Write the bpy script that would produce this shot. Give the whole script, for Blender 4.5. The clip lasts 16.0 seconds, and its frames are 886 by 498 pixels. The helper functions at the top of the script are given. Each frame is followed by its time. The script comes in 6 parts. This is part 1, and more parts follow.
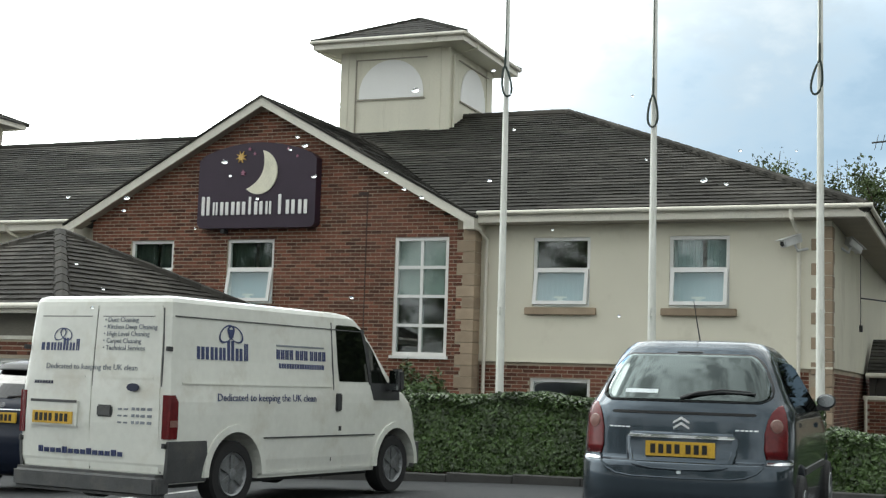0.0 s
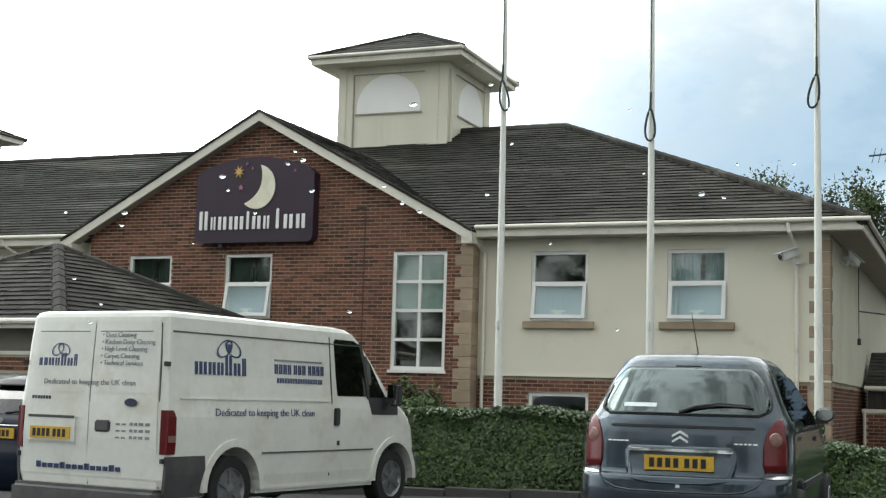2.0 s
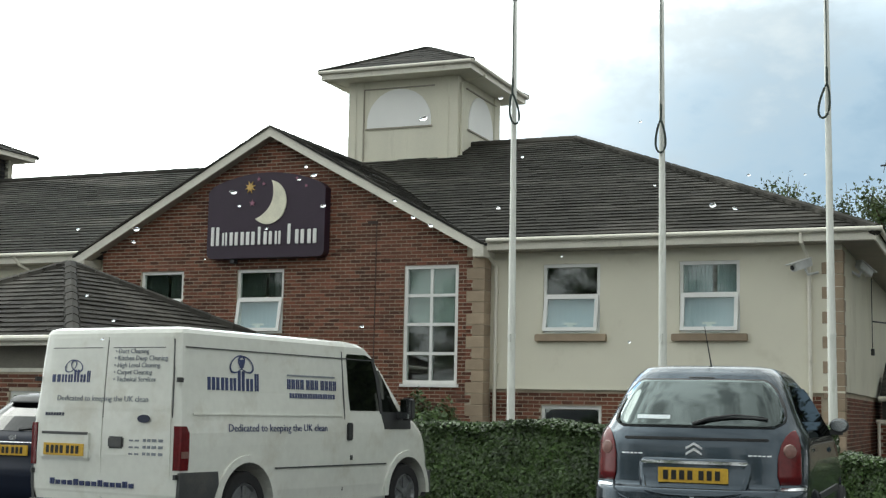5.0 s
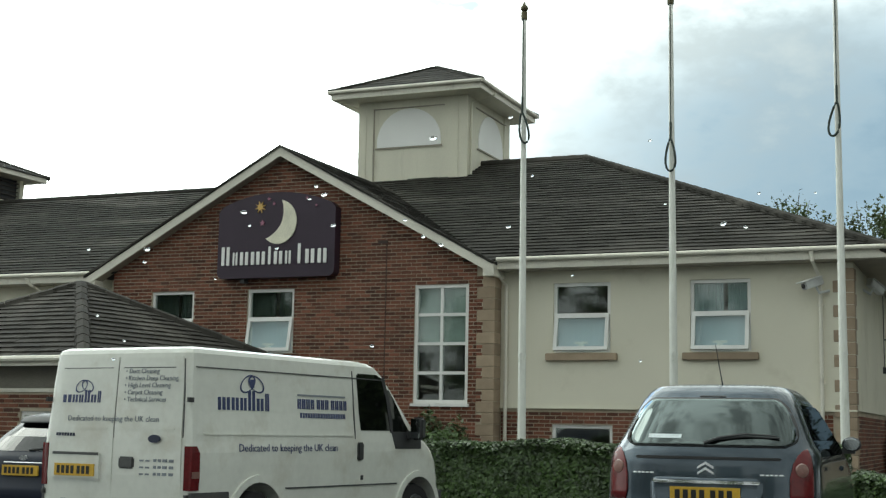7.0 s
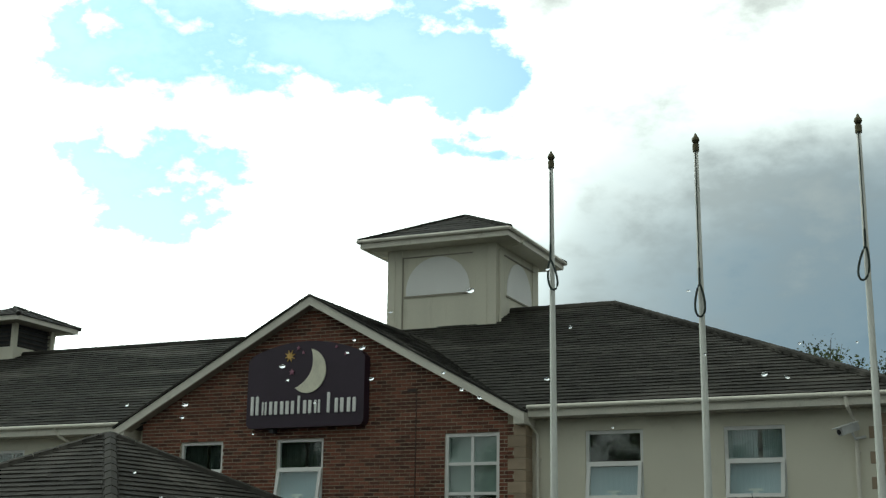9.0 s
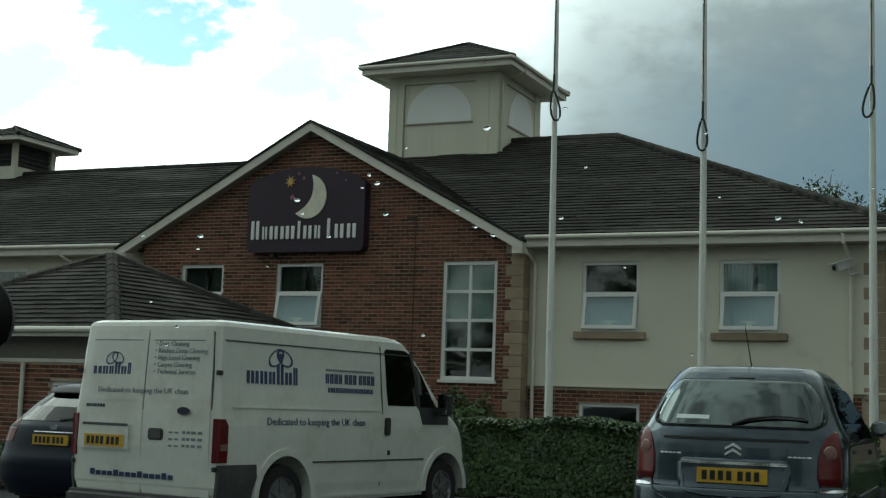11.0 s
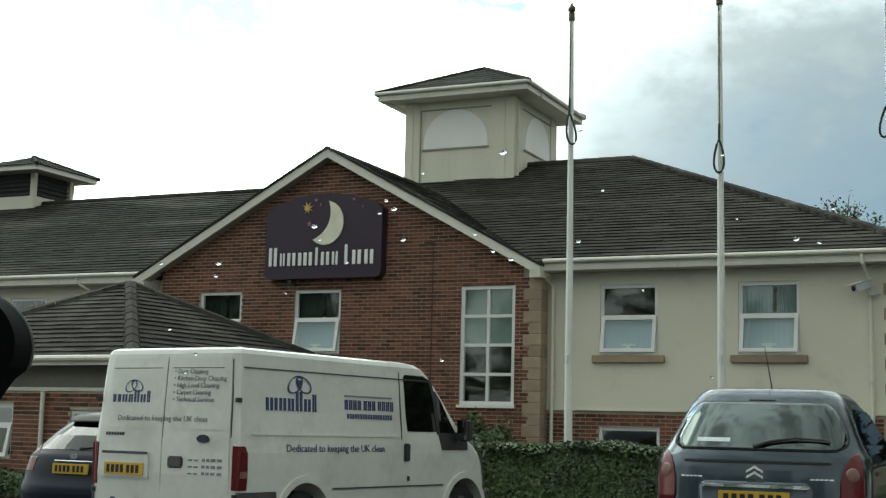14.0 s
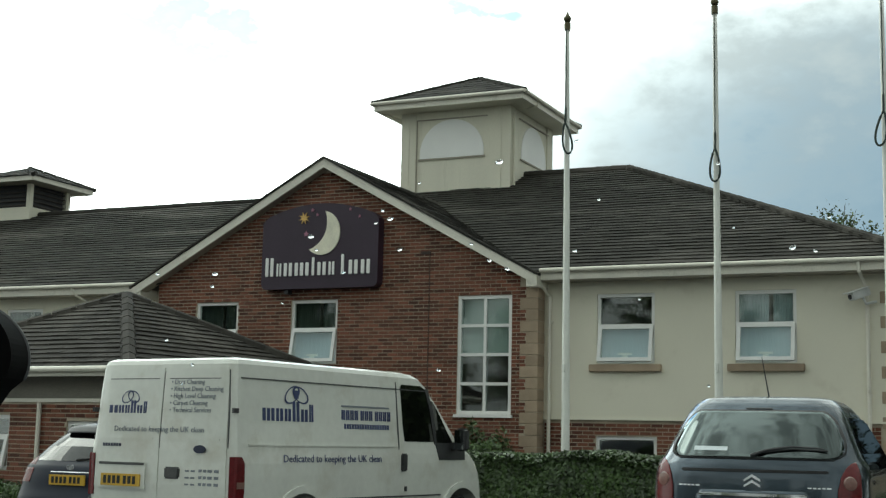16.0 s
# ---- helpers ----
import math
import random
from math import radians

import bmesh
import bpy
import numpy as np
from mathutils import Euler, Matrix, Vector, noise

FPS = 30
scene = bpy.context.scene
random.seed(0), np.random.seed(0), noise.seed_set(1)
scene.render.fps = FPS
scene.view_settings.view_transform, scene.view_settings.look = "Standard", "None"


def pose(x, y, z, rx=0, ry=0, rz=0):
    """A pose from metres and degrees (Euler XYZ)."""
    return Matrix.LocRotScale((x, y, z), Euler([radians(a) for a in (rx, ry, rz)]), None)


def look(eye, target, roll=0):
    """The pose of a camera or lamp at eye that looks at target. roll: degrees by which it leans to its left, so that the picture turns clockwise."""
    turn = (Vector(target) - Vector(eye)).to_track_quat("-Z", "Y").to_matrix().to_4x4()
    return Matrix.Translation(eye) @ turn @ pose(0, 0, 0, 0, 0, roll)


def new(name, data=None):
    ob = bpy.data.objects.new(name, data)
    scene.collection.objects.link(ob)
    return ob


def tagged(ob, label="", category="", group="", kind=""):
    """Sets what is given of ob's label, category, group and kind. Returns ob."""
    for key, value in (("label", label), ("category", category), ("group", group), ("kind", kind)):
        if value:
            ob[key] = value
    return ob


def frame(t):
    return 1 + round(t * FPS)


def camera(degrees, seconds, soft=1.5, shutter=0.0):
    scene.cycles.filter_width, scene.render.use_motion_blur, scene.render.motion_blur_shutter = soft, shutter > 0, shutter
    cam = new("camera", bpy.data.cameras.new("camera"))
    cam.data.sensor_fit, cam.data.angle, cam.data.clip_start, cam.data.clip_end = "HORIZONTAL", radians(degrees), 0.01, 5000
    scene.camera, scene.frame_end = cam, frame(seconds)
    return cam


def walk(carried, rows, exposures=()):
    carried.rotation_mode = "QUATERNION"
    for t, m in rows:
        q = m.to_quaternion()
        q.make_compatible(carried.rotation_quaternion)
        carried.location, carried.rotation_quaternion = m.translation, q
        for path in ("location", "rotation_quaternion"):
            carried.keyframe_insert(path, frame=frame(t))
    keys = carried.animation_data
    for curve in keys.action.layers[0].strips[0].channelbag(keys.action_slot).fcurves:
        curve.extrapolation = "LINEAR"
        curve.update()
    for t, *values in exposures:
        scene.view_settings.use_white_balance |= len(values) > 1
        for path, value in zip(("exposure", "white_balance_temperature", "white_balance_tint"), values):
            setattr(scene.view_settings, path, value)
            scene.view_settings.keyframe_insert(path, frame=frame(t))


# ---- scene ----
# ---- camera and its way: held still in a parked car, turning a little ----
cam = camera(36.2, 16.0, soft=1.3)
EYE = (0.0, 0.0, 1.25)
PATH = [
    (0.0, 21.77, 5.65, -1.72), (0.5, 21.72, 5.78, -1.46), (1.0, 21.71, 5.99, -1.56), (1.5, 21.64, 6.18, -1.59),
    (2.0, 21.70, 6.25, -1.57), (2.5, 21.61, 6.17, -1.81), (3.0, 21.65, 6.15, -1.86), (3.5, 21.89, 6.29, -1.34),
    (4.0, 21.99, 6.36, -1.13), (5.2, 22.30, 6.95, -1.13), (6.5, 22.60, 7.59, -1.13), (7.0, 22.68, 7.62, -1.02),
    (7.5, 23.33, 9.21, 0.39), (8.0, 23.55, 14.05, -0.03), (8.2, 23.80, 14.68, 0.03), (9.2, 24.05, 13.6, -1.0),
    (10.3, 24.14, 10.66, -1.96), (10.5, 23.62, 8.60, -2.40), (11.0, 23.78, 6.59, -1.93), (11.5, 23.90, 6.44, -1.76),
    (12.0, 24.07, 6.61, -1.67), (12.5, 24.14, 6.99, -1.44), (13.0, 24.22, 7.22, -1.47), (13.5, 24.44, 7.44, -1.39),
    (14.0, 24.59, 7.62, -1.40), (14.5, 24.72, 7.69, -1.34), (15.0, 24.61, 7.81, -1.33), (15.5, 24.55, 7.91, -1.07),
    (16.0, 24.47, 8.03, -1.20),
]
SHIFT = (-0.010, -0.0045, 0.006)  # the hand drifts a centimetre


def eye(t):
    k = max(0.0, min(1.0, (t - 8.0) / 2.4))
    return [e + s * k * k * (3 - 2 * k) for e, s in zip(EYE, SHIFT)]


walk(cam, [(t, pose(*eye(t), 90 + p, r, y)) for t, y, p, r in PATH],
     exposures=[(0, -0.22, 6300, 4), (4.0, -0.24, 6300, 4), (6.3, -0.58, 6300, -2), (7.0, -0.62, 6300, -3), (7.5, -0.76, 6300, -2), (8.0, -0.98, 6350, -3), (8.2, -1.0, 6350, -4), (9.2, -1.5, 6200, -7),
                (10.3, -2.0, 6000, -12), (10.5, -1.98, 6000, -12), (11.0, -1.66, 6000, -11), (12.0, -1.14, 6120, -10), (13.0, -0.92, 6250, -6), (14.5, -0.82, 6280, -5), (16.0, -0.82, 6280, -5)])

# ---- world: broken cloud, brighter towards the sun ----
SUN_AZ, SUN_EL = radians(-78), radians(42)
world = bpy.data.worlds.new("sky")
scene.world = world
world.use_nodes = True
wn, wl = world.node_tree.nodes, world.node_tree.links
wn.clear()
out = wn.new("ShaderNodeOutputWorld")
bg = wn.new("ShaderNodeBackground")
sky = wn.new("ShaderNodeTexSky")
sky.sky_type, sky.sun_disc, sky.sun_elevation, sky.sun_rotation = "NISHITA", False, SUN_EL, SUN_AZ
tc = wn.new("ShaderNodeTexCoord")


def way(az, el):
    az, el = radians(az), radians(el)
    return (math.sin(az) * math.cos(el), math.cos(az) * math.cos(el), math.sin(el))


def wnode(kind, **inputs):
    n = wn.new(kind)
    for k, v in inputs.items():
        n.inputs[k.replace("_", " ")].default_value = v
    return n


def ranged(src, lo, hi, to_lo=0.0, to_hi=1.0):
    n = wnode("ShaderNodeMapRange", From_Min=lo, From_Max=hi, To_Min=to_lo, To_Max=to_hi)
    n.interpolation_type = "SMOOTHSTEP"
    wl.new(src, n.inputs["Value"])
    return n.outputs["Result"]


def towards(direction, ripple, amount):
    """Nearness of the view ray to a direction, frayed by cloud noise."""
    d = wn.new("ShaderNodeVectorMath")
    d.operation = "DOT_PRODUCT"
    d.inputs[1].default_value = direction
    wl.new(tc.outputs["Generated"], d.inputs[0])
    m = wn.new("ShaderNodeMath")
    m.operation = "MULTIPLY_ADD"
    m.inputs[1].default_value = amount
    wl.new(ripple, m.inputs[0])
    wl.new(d.outputs["Value"], m.inputs[2])
    return m.outputs[0]


def wmath(op, a, b):
    m = wn.new("ShaderNodeMath")
    m.operation = op
    for k, v in enumerate((a, b)):
        if isinstance(v, (int, float)):
            m.inputs[k].default_value = v
        else:
            wl.new(v, m.inputs[k])
    return m.outputs[0]


def wmix(fac, a, b):
    m = wn.new("ShaderNodeMix")
    m.data_type = "RGBA"
    wl.new(fac, m.inputs["Factor"])
    for k, v in (("A", a), ("B", b)):
        if isinstance(v, tuple):
            m.inputs[k].default_value = (*v, 1)
        else:
            wl.new(v, m.inputs[k])
    return m.outputs["Result"]


mp = wnode("ShaderNodeMapping", Scale=(1.0, 1.0, 1.7))
wl.new(tc.outputs["Generated"], mp.inputs["Vector"])
puff = wnode("ShaderNodeTexNoise", Scale=7.0, Detail=7.0, Roughness=0.58)
soft_noise = wnode("ShaderNodeTexNoise", Scale=2.3, Detail=4.0, Roughness=0.5)
wl.new(mp.outputs["Vector"], puff.inputs["Vector"])
wl.new(mp.outputs["Vector"], soft_noise.inputs["Vector"])
gain = wn.new("ShaderNodeVectorMath")
gain.operation = "MULTIPLY"
gain.inputs[1].default_value = (0.34, 0.47, 0.58)
wl.new(sky.outputs["Color"], gain.inputs[0])
# bright thin cloud towards the sun, a heavier grey-blue bank to the north, one gap of blue
bright = ranged(towards(way(-58, 36), soft_noise.outputs["Fac"], 0.20), 0.30, 0.95, 1.28, 3.3)
white = wn.new("ShaderNodeVectorMath")
white.operation = "SCALE"
white.inputs[0].default_value = (1.0, 1.0, 0.985)
lit = ranged(towards(way(-40, 17), puff.outputs["Fac"], 0.05), 0.955, 1.005, 0.0, 3.6)  # thin sunlit cloud to the north-west
wl.new(wmath("MULTIPLY", wmath("ADD", bright, lit), ranged(puff.outputs["Fac"], 0.37, 0.61, 0.50, 1.32)), white.inputs["Scale"])
bank = wmath("MULTIPLY", ranged(towards(way(-5, 7.5), puff.outputs["Fac"], 0.11), 0.984, 1.060, 0.0, 1.0), ranged(soft_noise.outputs["Fac"], 0.25, 0.5, 0.6, 1.0))
bank = wmath("MULTIPLY", bank, ranged(towards((0, 0, 1), soft_noise.outputs["Fac"], 0.25), 0.54, 0.36))
clouds = wmix(bank, white.outputs["Vector"], (0.56, 0.75, 0.95))
gap = wmath("MAXIMUM", *[ranged(towards(way(*d), puff.outputs["Fac"], 0.075), lo, lo + 0.006) for d, lo in (((-35.0, 21.5), 1.0300), ((-30.0, 23.0), 1.0325))])
gaps = ranged(soft_noise.outputs["Fac"], 0.30, 0.22)
hole = wmath("MAXIMUM", wmath("MULTIPLY", gap, 0.88), wmath("MULTIPLY", gaps, 0.8))
wl.new(wmix(hole, clouds, gain.outputs["Vector"]), bg.inputs["Color"])
bg.inputs["Strength"].default_value = 0.95
wl.new(bg.outputs["Background"], out.inputs["Surface"])

sun = new("sun", bpy.data.lights.new("sun", "SUN"))
sun.data.energy, sun.data.angle, sun.data.color = 0.5, radians(18), (1.0, 0.96, 0.9)
sd = Vector((math.sin(SUN_AZ) * math.cos(SUN_EL), math.cos(SUN_AZ) * math.cos(SUN_EL), math.sin(SUN_EL)))
sun.matrix_world = look(sd * 60, (0, 0, 0))


# ---- materials ----
def material(name, colour, rough=0.6, metal=0.0, scale=6.0, vary=0.15, fine=60.0, fine_vary=0.1, bump=0.1, rand="", rand_vary=0.3,
             coat=0.0, dirt=None, spec=0.5, stretch=(1, 1, 1)):
    m = bpy.data.materials.new(name)
    m.use_nodes = True
    n, l = m.node_tree.nodes, m.node_tree.links
    b = n["Principled BSDF"]
    b.inputs["Roughness"].default_value, b.inputs["Metallic"].default_value = rough, metal
    b.inputs["Coat Weight"].default_value = coat
    b.inputs["Coat Roughness"].default_value = 0.06
    b.inputs["Specular IOR Level"].default_value = spec
    c = n.new("ShaderNodeTexCoord")
    mpg = n.new("ShaderNodeMapping")
    mpg.inputs["Scale"].default_value = stretch
    geo = n.new("ShaderNodeNewGeometry")
    l.new(geo.outputs["Position"], mpg.inputs["Vector"])
    a1, a2 = n.new("ShaderNodeTexNoise"), n.new("ShaderNodeTexNoise")
    a1.inputs["Scale"].default_value, a1.inputs["Detail"].default_value = scale, 4
    a2.inputs["Scale"].default_value, a2.inputs["Detail"].default_value = fine, 3
    l.new(mpg.outputs["Vector"], a1.inputs["Vector"])
    l.new(mpg.outputs["Vector"], a2.inputs["Vector"])

    def gain_node(src, amount, lo=0.3, hi=0.7):
        r = n.new("ShaderNodeMapRange")
        r.inputs["From Min"].default_value, r.inputs["From Max"].default_value = lo, hi
        r.inputs["To Min"].default_value, r.inputs["To Max"].default_value = 1 - amount, 1 + amount
        l.new(src, r.inputs["Value"])
        return r.outputs["Result"]

    g = gain_node(a1.outputs["Fac"], vary)
    g2 = gain_node(a2.outputs["Fac"], fine_vary)
    mul = n.new("ShaderNodeMath")
    mul.operation = "MULTIPLY"
    l.new(g, mul.inputs[0])
    l.new(g2, mul.inputs[1])
    last = mul.outputs[0]
    if rand:
        if rand == "object":
            o = n.new("ShaderNodeObjectInfo").outputs["Random"]
        else:
            o = geo.outputs["Random Per Island"]
        g3 = gain_node(o, rand_vary, 0, 1)
        mu = n.new("ShaderNodeMath")
        mu.operation = "MULTIPLY"
        l.new(last, mu.inputs[0])
        l.new(g3, mu.inputs[1])
        last = mu.outputs[0]
    vm = n.new("ShaderNodeVectorMath")
    vm.operation = "SCALE"
    vm.inputs[0].default_value = colour
    l.new(last, vm.inputs["Scale"])
    col = vm.outputs["Vector"]
    if dirt:
        dc, lo, hi, ds = dirt
        d = n.new("ShaderNodeTexNoise")
        d.inputs["Scale"].default_value, d.inputs["Detail"].default_value, d.inputs["Roughness"].default_value = ds, 6, 0.65
        l.new(mpg.outputs["Vector"], d.inputs["Vector"])
        r = n.new("ShaderNodeMapRange")
        r.inputs["From Min"].default_value, r.inputs["From Max"].default_value = lo, hi
        l.new(d.outputs["Fac"], r.inputs["Value"])
        mx = n.new("ShaderNodeMix")
        mx.data_type = "RGBA"
        l.new(r.outputs["Result"], mx.inputs["Factor"])
        l.new(col, mx.inputs["A"])
        mx.inputs["B"].default_value = (*dc, 1)
        col = mx.outputs["Result"]
    l.new(col, b.inputs["Base Color"])
    if bump:
        bp = n.new("ShaderNodeBump")
        bp.inputs["Strength"].default_value, bp.inputs["Distance"].default_value = bump, 0.01
        l.new(a2.outputs["Fac"], bp.inputs["Height"])
        l.new(bp.outputs["Normal"], b.inputs["Normal"])
    return m


def glass_material(name, tint, gloss_rough=0.02, head_on=0.06, sheen=(1, 1, 1)):
    """Thin glass: clear, with a mirror share of head_on that grows towards grazing view."""
    m = bpy.data.materials.new(name)
    m.use_nodes = True
    n, l = m.node_tree.nodes, m.node_tree.links
    n.clear()
    o, mx = n.new("ShaderNodeOutputMaterial"), n.new("ShaderNodeMixShader")
    tr, gl, lw = n.new("ShaderNodeBsdfTransparent"), n.new("ShaderNodeBsdfGlossy"), n.new("ShaderNodeLayerWeight")
    lw.inputs["Blend"].default_value = 0.5
    tr.inputs["Color"].default_value = (*tint, 1)
    gl.inputs["Roughness"].default_value = gloss_rough
    gl.inputs["Color"].default_value = (*sheen, 1)
    pw, ma = n.new("ShaderNodeMath"), n.new("ShaderNodeMath")
    pw.operation, ma.operation = "POWER", "MULTIPLY_ADD"
    pw.inputs[1].default_value = 4.0
    ma.inputs[1].default_value, ma.inputs[2].default_value = 1 - head_on, head_on
    l.new(lw.outputs["Facing"], pw.inputs[0])
    l.new(pw.outputs[0], ma.inputs[0])
    l.new(ma.outputs[0], mx.inputs["Fac"])
    l.new(tr.outputs["BSDF"], mx.inputs[1])
    l.new(gl.outputs["BSDF"], mx.inputs[2])
    l.new(mx.outputs["Shader"], o.inputs["Surface"])
    return m


